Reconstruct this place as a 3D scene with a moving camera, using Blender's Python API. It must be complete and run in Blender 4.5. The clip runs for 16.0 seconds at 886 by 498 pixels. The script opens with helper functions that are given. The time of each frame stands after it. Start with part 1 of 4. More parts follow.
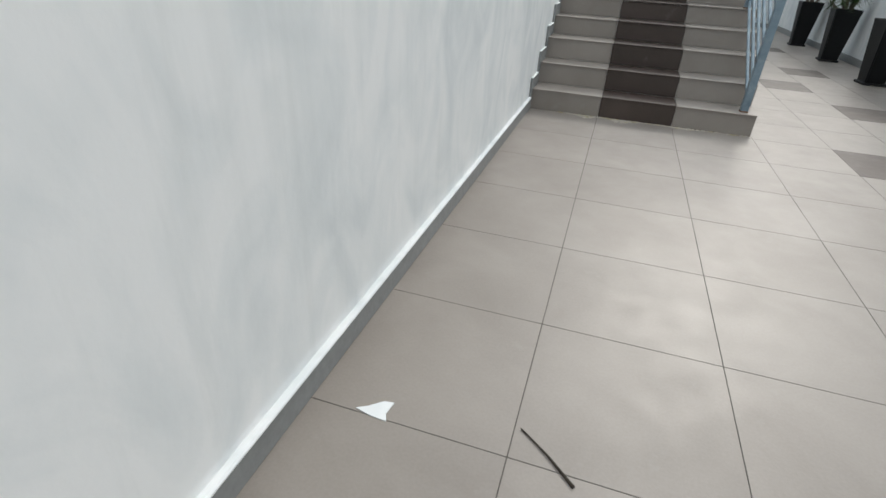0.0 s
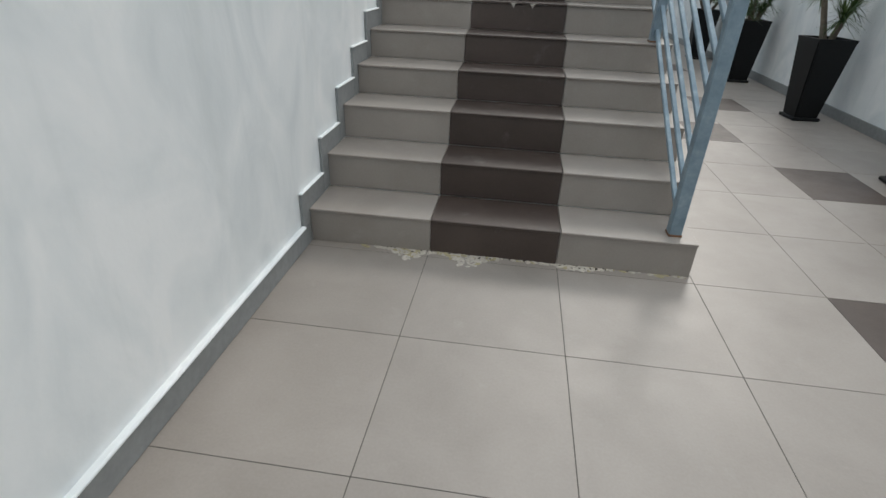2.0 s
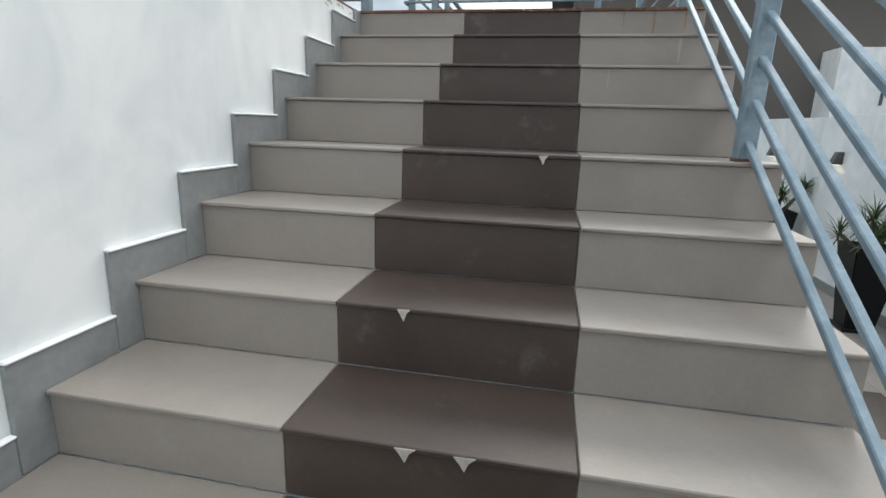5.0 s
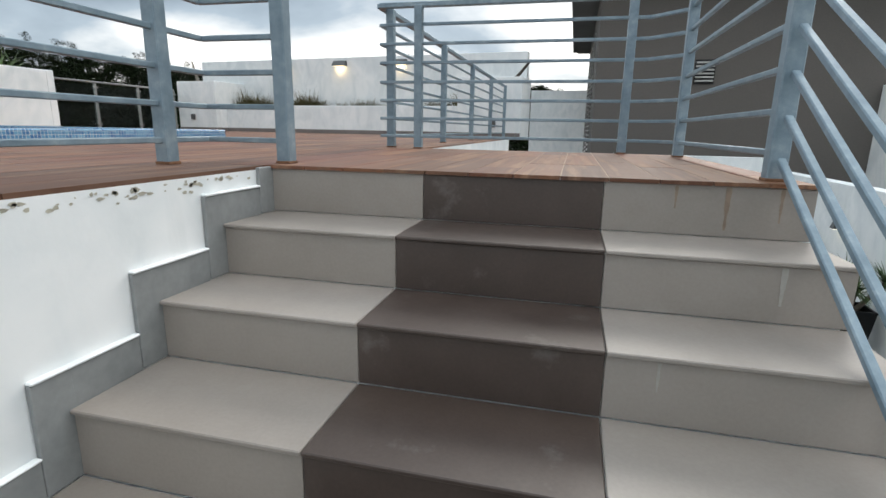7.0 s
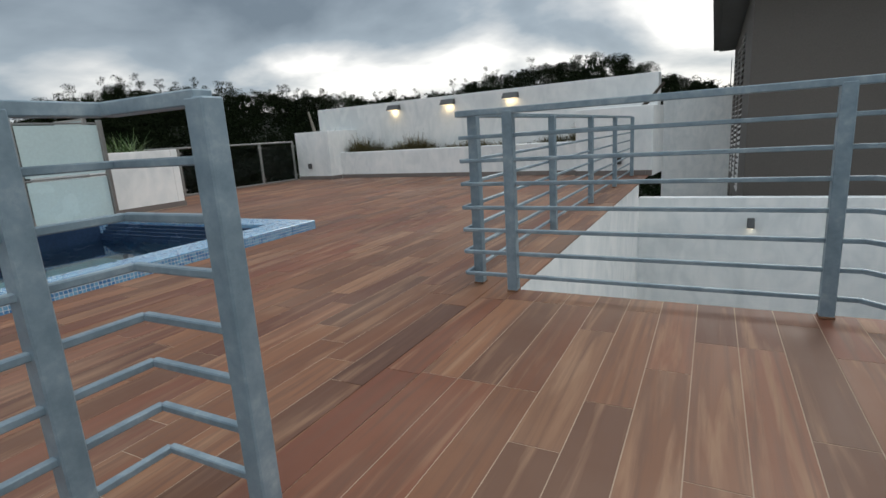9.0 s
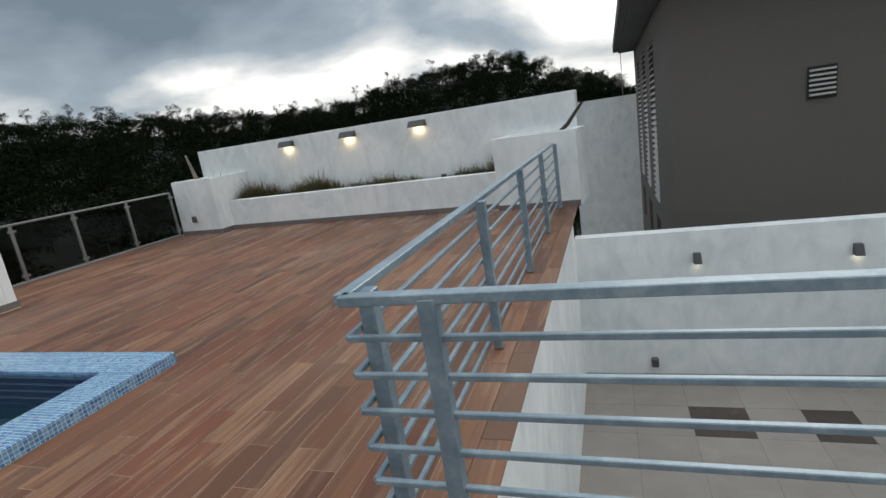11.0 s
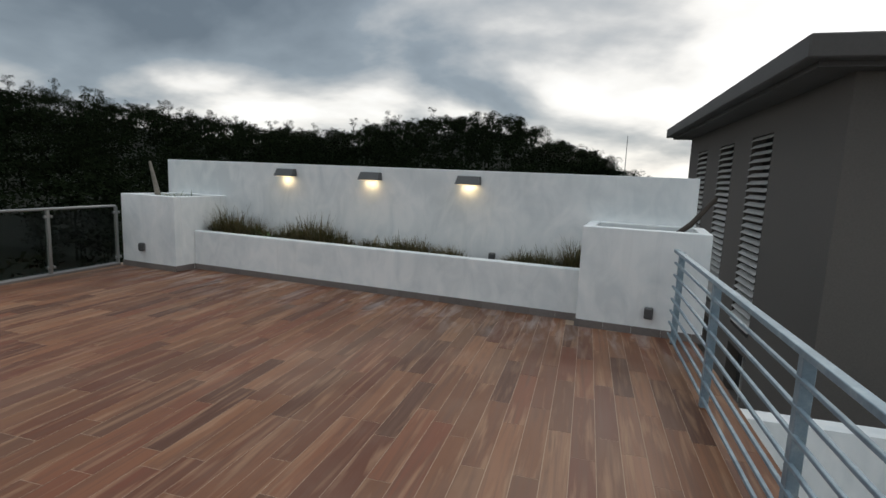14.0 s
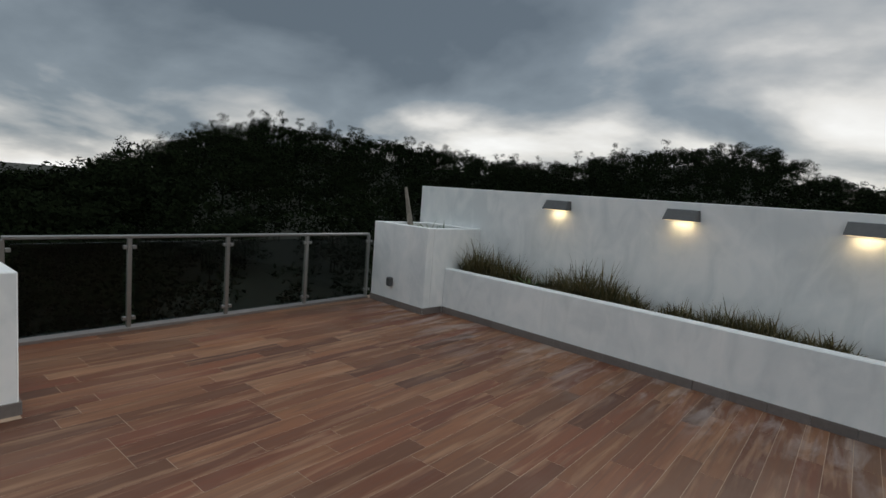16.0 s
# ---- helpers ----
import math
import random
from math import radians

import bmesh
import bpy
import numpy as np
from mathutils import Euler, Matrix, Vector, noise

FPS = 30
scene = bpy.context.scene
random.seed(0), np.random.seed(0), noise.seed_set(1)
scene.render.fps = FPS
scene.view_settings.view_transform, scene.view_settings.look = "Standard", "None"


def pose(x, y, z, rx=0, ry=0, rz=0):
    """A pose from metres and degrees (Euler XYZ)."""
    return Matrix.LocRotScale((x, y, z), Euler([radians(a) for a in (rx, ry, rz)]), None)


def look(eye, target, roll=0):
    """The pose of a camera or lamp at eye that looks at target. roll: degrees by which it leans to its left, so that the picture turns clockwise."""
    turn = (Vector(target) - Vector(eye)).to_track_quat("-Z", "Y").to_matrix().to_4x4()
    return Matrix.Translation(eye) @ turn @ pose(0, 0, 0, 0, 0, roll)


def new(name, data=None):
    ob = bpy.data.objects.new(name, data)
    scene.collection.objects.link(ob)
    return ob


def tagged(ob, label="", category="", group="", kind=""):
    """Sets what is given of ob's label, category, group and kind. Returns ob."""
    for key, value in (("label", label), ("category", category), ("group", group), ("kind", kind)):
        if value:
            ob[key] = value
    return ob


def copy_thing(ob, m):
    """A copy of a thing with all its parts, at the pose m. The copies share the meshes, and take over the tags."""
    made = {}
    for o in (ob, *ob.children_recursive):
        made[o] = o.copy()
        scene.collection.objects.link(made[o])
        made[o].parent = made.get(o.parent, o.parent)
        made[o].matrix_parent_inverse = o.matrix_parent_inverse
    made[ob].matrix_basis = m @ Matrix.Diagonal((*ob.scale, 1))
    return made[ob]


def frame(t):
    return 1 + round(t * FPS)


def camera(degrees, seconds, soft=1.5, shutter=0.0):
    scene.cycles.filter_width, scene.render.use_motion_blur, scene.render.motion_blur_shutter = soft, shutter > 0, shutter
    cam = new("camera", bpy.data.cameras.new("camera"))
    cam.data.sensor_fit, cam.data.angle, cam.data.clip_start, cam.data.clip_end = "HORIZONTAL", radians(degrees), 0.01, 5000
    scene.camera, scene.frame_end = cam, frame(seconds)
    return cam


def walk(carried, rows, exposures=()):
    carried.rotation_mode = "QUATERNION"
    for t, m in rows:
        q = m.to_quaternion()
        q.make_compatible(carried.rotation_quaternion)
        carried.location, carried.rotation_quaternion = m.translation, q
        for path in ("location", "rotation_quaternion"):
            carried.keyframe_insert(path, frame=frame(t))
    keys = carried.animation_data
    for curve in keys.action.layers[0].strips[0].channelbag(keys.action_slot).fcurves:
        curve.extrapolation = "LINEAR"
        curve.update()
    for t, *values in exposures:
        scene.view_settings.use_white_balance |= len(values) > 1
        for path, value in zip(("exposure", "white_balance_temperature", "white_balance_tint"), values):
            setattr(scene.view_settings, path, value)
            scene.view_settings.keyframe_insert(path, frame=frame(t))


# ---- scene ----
cam = camera(81.7, 16.0)
PATH = [
    (0, (0.657, -4.566, 1.127), (0.159, -2.903, 0.134), 3.4),
    (0.5, (0.759, -3.836, 1.199), (0.569, -2.035, 0.35), -1.3),
    (1, (0.848, -3.216, 1.276), (0.721, -1.366, 0.524), 1.2),
    (1.5, (0.871, -2.618, 1.246), (0.68, -0.812, 0.41), 1.3),
    (2, (0.921, -2.109, 1.195), (0.703, -0.372, 0.228), 2.3),
    (2.5, (0.901, -1.541, 1.167), (0.622, 0.109, 0.072), 3.7),
    (3, (0.949, -1.081, 1.157), (0.597, 0.39, -0.152), 3.8),
    (3.5, (1.046, -0.611, 1.234), (0.705, 1.09, 0.238), 3.4),
    (4, (1.104, -0.26, 1.253), (0.836, 1.646, 0.709), 1.4),
    (4.5, (1.082, 0.251, 1.425), (0.776, 2.176, 0.978), 2.5),
    (5, (1.088, 0.594, 1.628), (0.71, 2.499, 1.15), 1.8),
    (5.2, (1.083, 0.757, 1.66), (0.631, 2.676, 1.325), 1.2),
    (7.3, (1.084, 1.981, 2.468), (0.611, 3.868, 2.005), 1.1),
    (7.5, (1.078, 2.123, 2.537), (0.528, 4.0, 2.121), 0.3),
    (8, (0.994, 2.362, 2.731), (0.395, 4.219, 2.294), -0.1),
    (8.5, (1.001, 2.626, 2.958), (0.221, 4.402, 2.473), -0.6),
    (9, (0.93, 2.85, 3.068), (0.01, 4.58, 2.636), -3.7),
    (9.5, (0.925, 3.075, 3.225), (-0.005, 4.80, 2.798), -2.9),
    (10, (0.85, 3.425, 3.42), (0.012, 5.20, 3.02), -6.2),
    (10.2, (0.805, 3.56, 3.475), (0.045, 5.365, 3.065), -7.0),
    (12.3, (-0.235, 5.015, 3.74), (-0.812, 6.866, 3.252), -8.3),
    (12.5, (-0.36, 5.126, 3.751), (-0.933, 6.988, 3.299), -6.5),
    (13, (-0.708, 5.454, 3.797), (-1.258, 7.34, 3.42), -3.8),
    (13.5, (-0.984, 5.919, 3.831), (-1.497, 7.823, 3.498), 0.4),
    (14, (-1.218, 6.331, 3.838), (-1.745, 8.24, 3.556), 2.4),
    (14.5, (-1.458, 6.748, 3.845), (-1.936, 8.676, 3.614), 2.3),
    (15, (-1.80, 7.06, 3.87), (-2.31, 8.985, 3.68), 2.4),
    (15.5, (-2.33, 7.37, 3.82), (-3.165, 9.18, 3.615), 2.8),
    (16, (-2.84, 7.65, 3.80), (-4.10, 9.20, 3.592), 4.5),
]
walk(cam, [(t, look(eye, target, roll)) for t, eye, target, roll in PATH],
     [(0.0, 0.68), (1.5, 0.70), (2.5, 0.5), (3.0, 0.42), (3.5, 0.85), (5.0, 1.12), (7.3, 1.02), (8.5, 0.66), (10.0, 0.5), (12.5, 0.58), (13.5, 0.38), (14.5, 0.08), (16.0, -0.05)])

# ---- light ----
world = bpy.data.worlds.new("overcast_sky")
scene.world = world
world.use_nodes = True


def node(tree, kind, values=(), **settings):
    n = tree.nodes.new(kind)
    for key, value in settings.items():
        setattr(n, key, value)
    for slot, value in values:
        if hasattr(value, "is_output"):
            tree.links.new(value, n.inputs[slot])
        else:
            n.inputs[slot].default_value = value
    return n


def maths(tree, op, a, b=0.0, clamp=False):
    return node(tree, "ShaderNodeMath", [(0, a), (1, b)], operation=op, use_clamp=clamp).outputs[0]


def ramp(tree, fac, stops, mode="LINEAR"):
    n = node(tree, "ShaderNodeValToRGB", [(0, fac)])
    n.color_ramp.interpolation = mode
    while len(n.color_ramp.elements) < len(stops):
        n.color_ramp.elements.new(0.5)
    for e, (p, c) in zip(n.color_ramp.elements, stops):
        e.position = p
        e.color = (*c, 1) if len(c) == 3 else c
    return n.outputs[0]


def mixed(tree, fac, a, b, blend="MIX"):
    n = node(tree, "ShaderNodeMix", data_type="RGBA", blend_type=blend)
    for slot, value in ((0, fac), (6, a), (7, b)):
        if hasattr(value, "is_output"):
            tree.links.new(value, n.inputs[slot])
        elif slot == 0:
            n.inputs[0].default_value = value
        else:
            n.inputs[slot].default_value = (*value, 1)
    return n.outputs[2]


SUN_AZIMUTH, SUN_HEIGHT = 14.0, 36.0        # right of straight ahead, above the horizon
wt = world.node_tree
wt.nodes.clear()
way = node(wt, "ShaderNodeTexCoord").outputs["Generated"]
xyz = node(wt, "ShaderNodeSeparateXYZ", [(0, way)])
dx, dy, dz = xyz.outputs
lift = maths(wt, "ADD", maths(wt, "MAXIMUM", dz, 0.0), 0.30)
flat = node(wt, "ShaderNodeCombineXYZ", [(0, maths(wt, "DIVIDE", dx, lift)), (1, maths(wt, "DIVIDE", dy, lift)), (2, 2.3)]).outputs[0]
big = node(wt, "ShaderNodeTexNoise", [("Vector", flat), ("Scale", 1.05), ("Detail", 8.0), ("Roughness", 0.48), ("Distortion", 0.2)]).outputs[0]
strong = maths(wt, "ADD", maths(wt, "MULTIPLY", big, 1.6), -0.305)
low = maths(wt, "SUBTRACT", 1.0, maths(wt, "DIVIDE", dz, 0.19), clamp=True)
sa = radians(SUN_AZIMUTH)
glow_way = node(wt, "ShaderNodeVectorMath", [(0, way), (1, (math.sin(sa) * 0.93, math.cos(sa) * 0.93, 0.36))], operation="DOT_PRODUCT").outputs["Value"]
glow = maths(wt, "POWER", maths(wt, "MAXIMUM", glow_way, 0.0), 10.0)
storm_way = node(wt, "ShaderNodeVectorMath", [(0, way), (1, (-0.58, 0.69, 0.43))], operation="DOT_PRODUCT").outputs["Value"]
storm = maths(wt, "POWER", maths(wt, "MAXIMUM", storm_way, 0.0), 8.0)
cover = maths(wt, "ADD", maths(wt, "ADD", strong, maths(wt, "MULTIPLY", low, 0.27)), maths(wt, "MULTIPLY", glow, 0.32))
cover = maths(wt, "SUBTRACT", cover, maths(wt, "MULTIPLY", storm, 0.165))
cloud = ramp(wt, cover, [(0.26, (0.125, 0.158, 0.19)), (0.48, (0.25, 0.298, 0.34)), (0.60, (0.51, 0.525, 0.53)), (0.70, (0.85, 0.835, 0.80)), (0.86, (1.10, 1.10, 1.08))])
nishita = node(wt, "ShaderNodeTexSky", sky_type="NISHITA", sun_disc=False, sun_elevation=radians(SUN_HEIGHT), sun_rotation=radians(SUN_AZIMUTH)).outputs[0]
thin = node(wt, "ShaderNodeBackground", [(0, nishita), (1, 0.05)]).outputs[0]
overhead = maths(wt, "ADD", 1.0, maths(wt, "MULTIPLY", maths(wt, "MAXIMUM", maths(wt, "SUBTRACT", dz, 0.35), 0.0), 2.2))
thick = node(wt, "ShaderNodeBackground", [(0, cloud), (1, overhead)]).outputs[0]
veil = node(wt, "ShaderNodeMixShader", [(0, 0.88), (1, thin), (2, thick)]).outputs[0]
wt.links.new(veil, node(wt, "ShaderNodeOutputWorld").inputs[0])

sun = new("sun", bpy.data.lights.new("sun", "SUN"))
sun.data.energy, sun.data.angle, sun.data.color = 0.8, radians(22), (1.0, 0.95, 0.88)
sh = radians(SUN_HEIGHT)
sun.matrix_world = look((math.sin(sa) * math.cos(sh) * 90, math.cos(sa) * math.cos(sh) * 90, math.sin(sh) * 90), (0, 0, 0))


# ---- materials ----
def material(name):
    m = bpy.data.materials.new(name)
    m.use_nodes = True
    t = m.node_tree
    b = t.nodes["Principled BSDF"]
    return m, t, b


def place_of(t, scale=(1, 1, 1), turn=0.0):
    p = node(t, "ShaderNodeNewGeometry").outputs["Position"]
    return node(t, "ShaderNodeMapping", [("Vector", p), ("Rotation", (0, 0, radians(turn))), ("Scale", scale)]).outputs[0]


def noise_of(t, vector, scale, detail=5.0, rough=0.55, distortion=0.0):
    return node(t, "ShaderNodeTexNoise", [("Vector", vector), ("Scale", scale), ("Detail", detail), ("Roughness", rough), ("Distortion", distortion)]).outputs[0]


def bumped(t, b, height, strength, distance=0.01):
    n = node(t, "ShaderNodeBump", [("Strength", strength), ("Distance", distance), ("Height", height)])
    t.links.new(n.outputs[0], b.inputs["Normal"])


def spread(t):
    """A random number for each piece, whether it is an object or an island of a joined mesh."""
    a = node(t, "ShaderNodeObjectInfo").outputs["Random"]
    b = node(t, "ShaderNodeNewGeometry").outputs["Random Per Island"]
    return maths(t, "FRACT", maths(t, "ADD", a, b))


def plain(name, colour, rough=0.5, metal=0.0, grain=30.0, amount=0.12, relief=0.08, vary=0.0, spec=0.5, broad=1.3):
    m, t, b = material(name)
    p = place_of(t)
    fine, wide = noise_of(t, p, grain), noise_of(t, p, broad, 4.0)
    both = maths(t, "ADD", maths(t, "MULTIPLY", fine, 0.5), maths(t, "MULTIPLY", wide, 0.5))
    lo, hi = [c * (1 - amount) for c in colour], [min(1.0, c * (1 + amount)) for c in colour]
    c = ramp(t, both, [(0.35, lo), (0.65, hi)])
    if vary:
        k = maths(t, "ADD", maths(t, "MULTIPLY", spread(t), vary), 1 - vary / 2)
        c = mixed(t, 1.0, c, node(t, "ShaderNodeCombineColor", [(0, k), (1, k), (2, k)]).outputs[0], "MULTIPLY")
    t.links.new(c, b.inputs["Base Color"])
    b.inputs["Metallic"].default_value, b.inputs["Specular IOR Level"].default_value = metal, spec
    r = maths(t, "ADD", maths(t, "MULTIPLY", wide, 0.25), rough - 0.12, clamp=True)
    t.links.new(r, b.inputs["Roughness"])
    bumped(t, b, fine, relief, 0.004)
    return m


def wall_paint():
    """White masonry paint, trowelled unevenly, with grey-green weather stains and faint runs."""
    m, t, b = material("weathered_white_paint")
    p = place_of(t)
    patch = maths(t, "ADD", maths(t, "MULTIPLY", noise_of(t, p, 0.9, 5.0, 0.6, 0.8), 0.5), maths(t, "MULTIPLY", noise_of(t, place_of(t, (1.0, 1.0, 0.6)), 3.6, 4.0, 0.5, 1.2), 0.5))
    runs = noise_of(t, place_of(t, (3.4, 3.4, 0.35)), 1.6, 5.0, 0.62, 0.3)
    c = ramp(t, patch, [(0.38, (0.685, 0.722, 0.732)), (0.50, (0.775, 0.803, 0.806)), (0.60, (0.842, 0.856, 0.853))])
    stain = ramp(t, runs, [(0.56, (0, 0, 0)), (0.78, (0.30, 0.30, 0.30))])
    c = mixed(t, stain, c, (0.56, 0.60, 0.59))
    t.links.new(c, b.inputs["Base Color"])
    b.inputs["Roughness"].default_value = 0.72
    lumps = maths(t, "ADD", noise_of(t, p, 5.0, 4.0), maths(t, "MULTIPLY", noise_of(t, p, 60.0, 3.0), 0.10))
    bumped(t, b, lumps, 0.14, 0.02)
    return m


def wood_tile():
    m, t, b = material("wood_look_tile")
    k = spread(t)
    p = node(t, "ShaderNodeNewGeometry").outputs["Position"]
    shift = node(t, "ShaderNodeCombineXYZ", [(0, maths(t, "MULTIPLY", k, 37.0)), (1, maths(t, "MULTIPLY", k, 91.0)), (2, 0.0)]).outputs[0]
    moved = node(t, "ShaderNodeVectorMath", [(0, p), (1, shift)], operation="ADD").outputs[0]
    grain = noise_of(t, node(t, "ShaderNodeMapping", [("Vector", moved), ("Scale", (22.0, 0.9, 1.0))]).outputs[0], 1.0, 7.0, 0.66, 0.9)
    cloud = noise_of(t, node(t, "ShaderNodeMapping", [("Vector", moved), ("Scale", (15.0, 1.2, 1.0))]).outputs[0], 1.0, 4.0, 0.5, 0.4)
    tone = ramp(t, k, [(0.0, (0.082, 0.033, 0.018)), (0.16, (0.195, 0.085, 0.041)), (0.34, (0.120, 0.043, 0.022)), (0.52, (0.235, 0.106, 0.052)), (0.70, (0.165, 0.055, 0.028)), (0.85, (0.086, 0.037, 0.021)), (1.0, (0.26, 0.132, 0.070))])
    pale = mixed(t, ramp(t, cloud, [(0.52, (0, 0, 0)), (0.66, (0.6, 0.6, 0.6))]), tone, (0.34, 0.20, 0.12))
    c = mixed(t, ramp(t, grain, [(0.36, (0.75, 0.75, 0.75)), (0.54, (0, 0, 0))]), pale, (0.125, 0.060, 0.036))
    dust = noise_of(t, p, 0.55, 5.0, 0.6)
    c = mixed(t, ramp(t, dust, [(0.48, (0, 0, 0)), (0.78, (0.22, 0.22, 0.22))]), c, (0.40, 0.31, 0.235))
    # chalky salt bloom washed down from the planter
    sx, sy, sz = node(t, "ShaderNodeSeparateXYZ", [(0, p)]).outputs
    reach = maths(t, "ADD", maths(t, "ADD", sy, maths(t, "MULTIPLY", sx, 0.10)), -10.9, clamp=True)
    salt = ramp(t, noise_of(t, place_of(t, (5.0, 1.1, 1.0)), 1.3, 6.0, 0.6, 0.6), [(0.48, (0, 0, 0)), (0.68, (0.42, 0.42, 0.42))])
    c = mixed(t, maths(t, "MULTIPLY", reach, salt), c, (0.50, 0.46, 0.43))
    t.links.new(c, b.inputs["Base Color"])
    t.links.new(maths(t, "ADD", maths(t, "MULTIPLY", cloud, 0.25), 0.44), b.inputs["Roughness"])
    b.inputs["Specular IOR Level"].default_value = 0.36
    bumped(t, b, grain, 0.12, 0.004)
    return m


def mosaic():
    """Small blue glass tiles in pale grout, 25 mm apart."""
    m, t, b = material("blue_mosaic")
    p = node(t, "ShaderNodeNewGeometry").outputs["Position"]
    p = node(t, "ShaderNodeVectorMath", [(0, p), (1, (0.0131, 0.0093, 0.0117))], operation="ADD").outputs[0]
    n = node(t, "ShaderNodeNewGeometry").outputs["Normal"]
    sx, sy, sz = node(t, "ShaderNodeSeparateXYZ", [(0, p)]).outputs
    nx, ny, nz = node(t, "ShaderNodeSeparateXYZ", [(0, n)]).outputs
    pitch, gap = 0.027, 0.13

    def line(v, normal):
        f = maths(t, "FRACT", maths(t, "DIVIDE", v, pitch))
        near = maths(t, "LESS_THAN", f, gap)
        return maths(t, "MULTIPLY", near, maths(t, "LESS_THAN", maths(t, "ABSOLUTE", normal), 0.7))

    grout = maths(t, "MAXIMUM", maths(t, "MAXIMUM", line(sx, nx), line(sy, ny)), line(sz, nz))
    cell = node(t, "ShaderNodeVectorMath", [(0, p), (1, (pitch, pitch, pitch))], operation="SNAP").outputs[0]
    hue = node(t, "ShaderNodeTexWhiteNoise", [("Vector", cell)]).outputs[0]
    c = ramp(t, hue, [(0.0, (0.05, 0.15, 0.34)), (0.5, (0.10, 0.26, 0.45)), (1.0, (0.18, 0.38, 0.55))])
    t.links.new(mixed(t, grout, c, (0.50, 0.58, 0.62)), b.inputs["Base Color"])
    t.links.new(maths(t, "ADD", maths(t, "MULTIPLY", grout, 0.5), 0.14), b.inputs["Roughness"])
    bumped(t, b, maths(t, "SUBTRACT", 1.0, grout), 0.5, 0.002)
    return m


def steel_paint():
    """Blue-grey enamel on steel, scuffed pale, with rust at the lowest ends."""
    m, t, b = material("blue_grey_enamel")
    p = place_of(t)
    fine, scuff, rust = noise_of(t, p, 70.0, 4.0), noise_of(t, p, 9.0, 6.0, 0.7), noise_of(t, p, 6.5, 7.0, 0.7, 0.5)
    c = ramp(t, scuff, [(0.36, (0.155, 0.22, 0.265)), (0.55, (0.22, 0.295, 0.345)), (0.72, (0.33, 0.40, 0.44))])
    c = mixed(t, ramp(t, rust, [(0.69, (0, 0, 0)), (0.73, (0.9, 0.9, 0.9))]), c, (0.15, 0.075, 0.04))
    t.links.new(c, b.inputs["Base Color"])
    b.inputs["Metallic"].default_value = 0.15
    t.links.new(maths(t, "ADD", maths(t, "MULTIPLY", scuff, 0.3), 0.28), b.inputs["Roughness"])
    bumped(t, b, fine, 0.12, 0.002)
    return m


def stone_tile(name, lo, hi, rough, vary):
    m, t, b = material(name)
    p = place_of(t)
    k = spread(t)
    wide, fine, smear = noise_of(t, p, 2.2, 6.0, 0.6, 0.3), noise_of(t, p, 110.0, 3.0), noise_of(t, p, 7.0, 6.0, 0.65)
    c = ramp(t, maths(t, "ADD", maths(t, "MULTIPLY", wide, 0.75), maths(t, "MULTIPLY", fine, 0.25)), [(0.34, lo), (0.66, hi)])
    g = maths(t, "ADD", maths(t, "MULTIPLY", k, vary), 1 - vary / 2)
    c = mixed(t, 1.0, c, node(t, "ShaderNodeCombineColor", [(0, g), (1, g), (2, g)]).outputs[0], "MULTIPLY")
    c = mixed(t, ramp(t, smear, [(0.60, (0, 0, 0)), (0.80, (0.22, 0.22, 0.22))]), c, (0.46, 0.44, 0.41))
    t.links.new(c, b.inputs["Base Color"])
    t.links.new(maths(t, "ADD", maths(t, "MULTIPLY", smear, 0.28), rough - 0.1), b.inputs["Roughness"])
    bumped(t, b, fine, 0.05, 0.002)
    return m


def leaf_paint(name, a, c, rough=0.5):
    m, t, b = material(name)
    k = node(t, "ShaderNodeNewGeometry").outputs["Random Per Island"]
    t.links.new(ramp(t, k, [(0.0, a), (1.0, c)]), b.inputs["Base Color"])
    b.inputs["Roughness"].default_value = rough
    b.inputs["Specular IOR Level"].default_value = 0.25 if rough < 0.7 else 0.0
    return m


def water_of():
    m, t, b = material("pool_water")
    b.inputs["Base Color"].default_value = (0.42, 0.72, 0.78, 1)
    b.inputs["Roughness"].default_value, b.inputs["IOR"].default_value = 0.02, 1.33
    b.inputs["Transmission Weight"].default_value = 1.0
    bumped(t, b, noise_of(t, place_of(t), 2.4, 3.0), 0.06, 0.03)
    return m


def glass_of(name, colour, rough):
    m, t, b = material(name)
    b.inputs["Base Color"].default_value = (*colour, 1)
    b.inputs["Roughness"].default_value, b.inputs["IOR"].default_value = rough, 1.22
    b.inputs["Transmission Weight"].default_value = 1.0
    return m


def glow_of(name, colour, power):
    m, t, b = material(name)
    b.inputs["Base Color"].default_value = (*colour, 1)
    b.inputs["Emission Color"].default_value = (*colour, 1)
    b.inputs["Emission Strength"].default_value = power
    return m


WHITE = wall_paint()
WOOD = wood_tile()
MOSAIC = mosaic()
STEEL = steel_paint()
GREIGE = stone_tile("greige_tile", (0.268, 0.236, 0.208), (0.335, 0.30, 0.268), 0.38, 0.10)
DARK = stone_tile("dark_brown_tile", (0.048, 0.033, 0.026), (0.080, 0.058, 0.048), 0.42, 0.10)
GROUT = plain("grey_grout", (0.12, 0.108, 0.095), 0.85)
WOOD_GROUT = plain("pale_brown_grout", (0.40, 0.30, 0.22), 0.85)
SKIRT = plain("grey_skirting", (0.235, 0.245, 0.245), 0.5, amount=0.16)
DECK_SKIRT = plain("taupe_skirting_tile", (0.17, 0.15, 0.14), 0.45, vary=0.25)
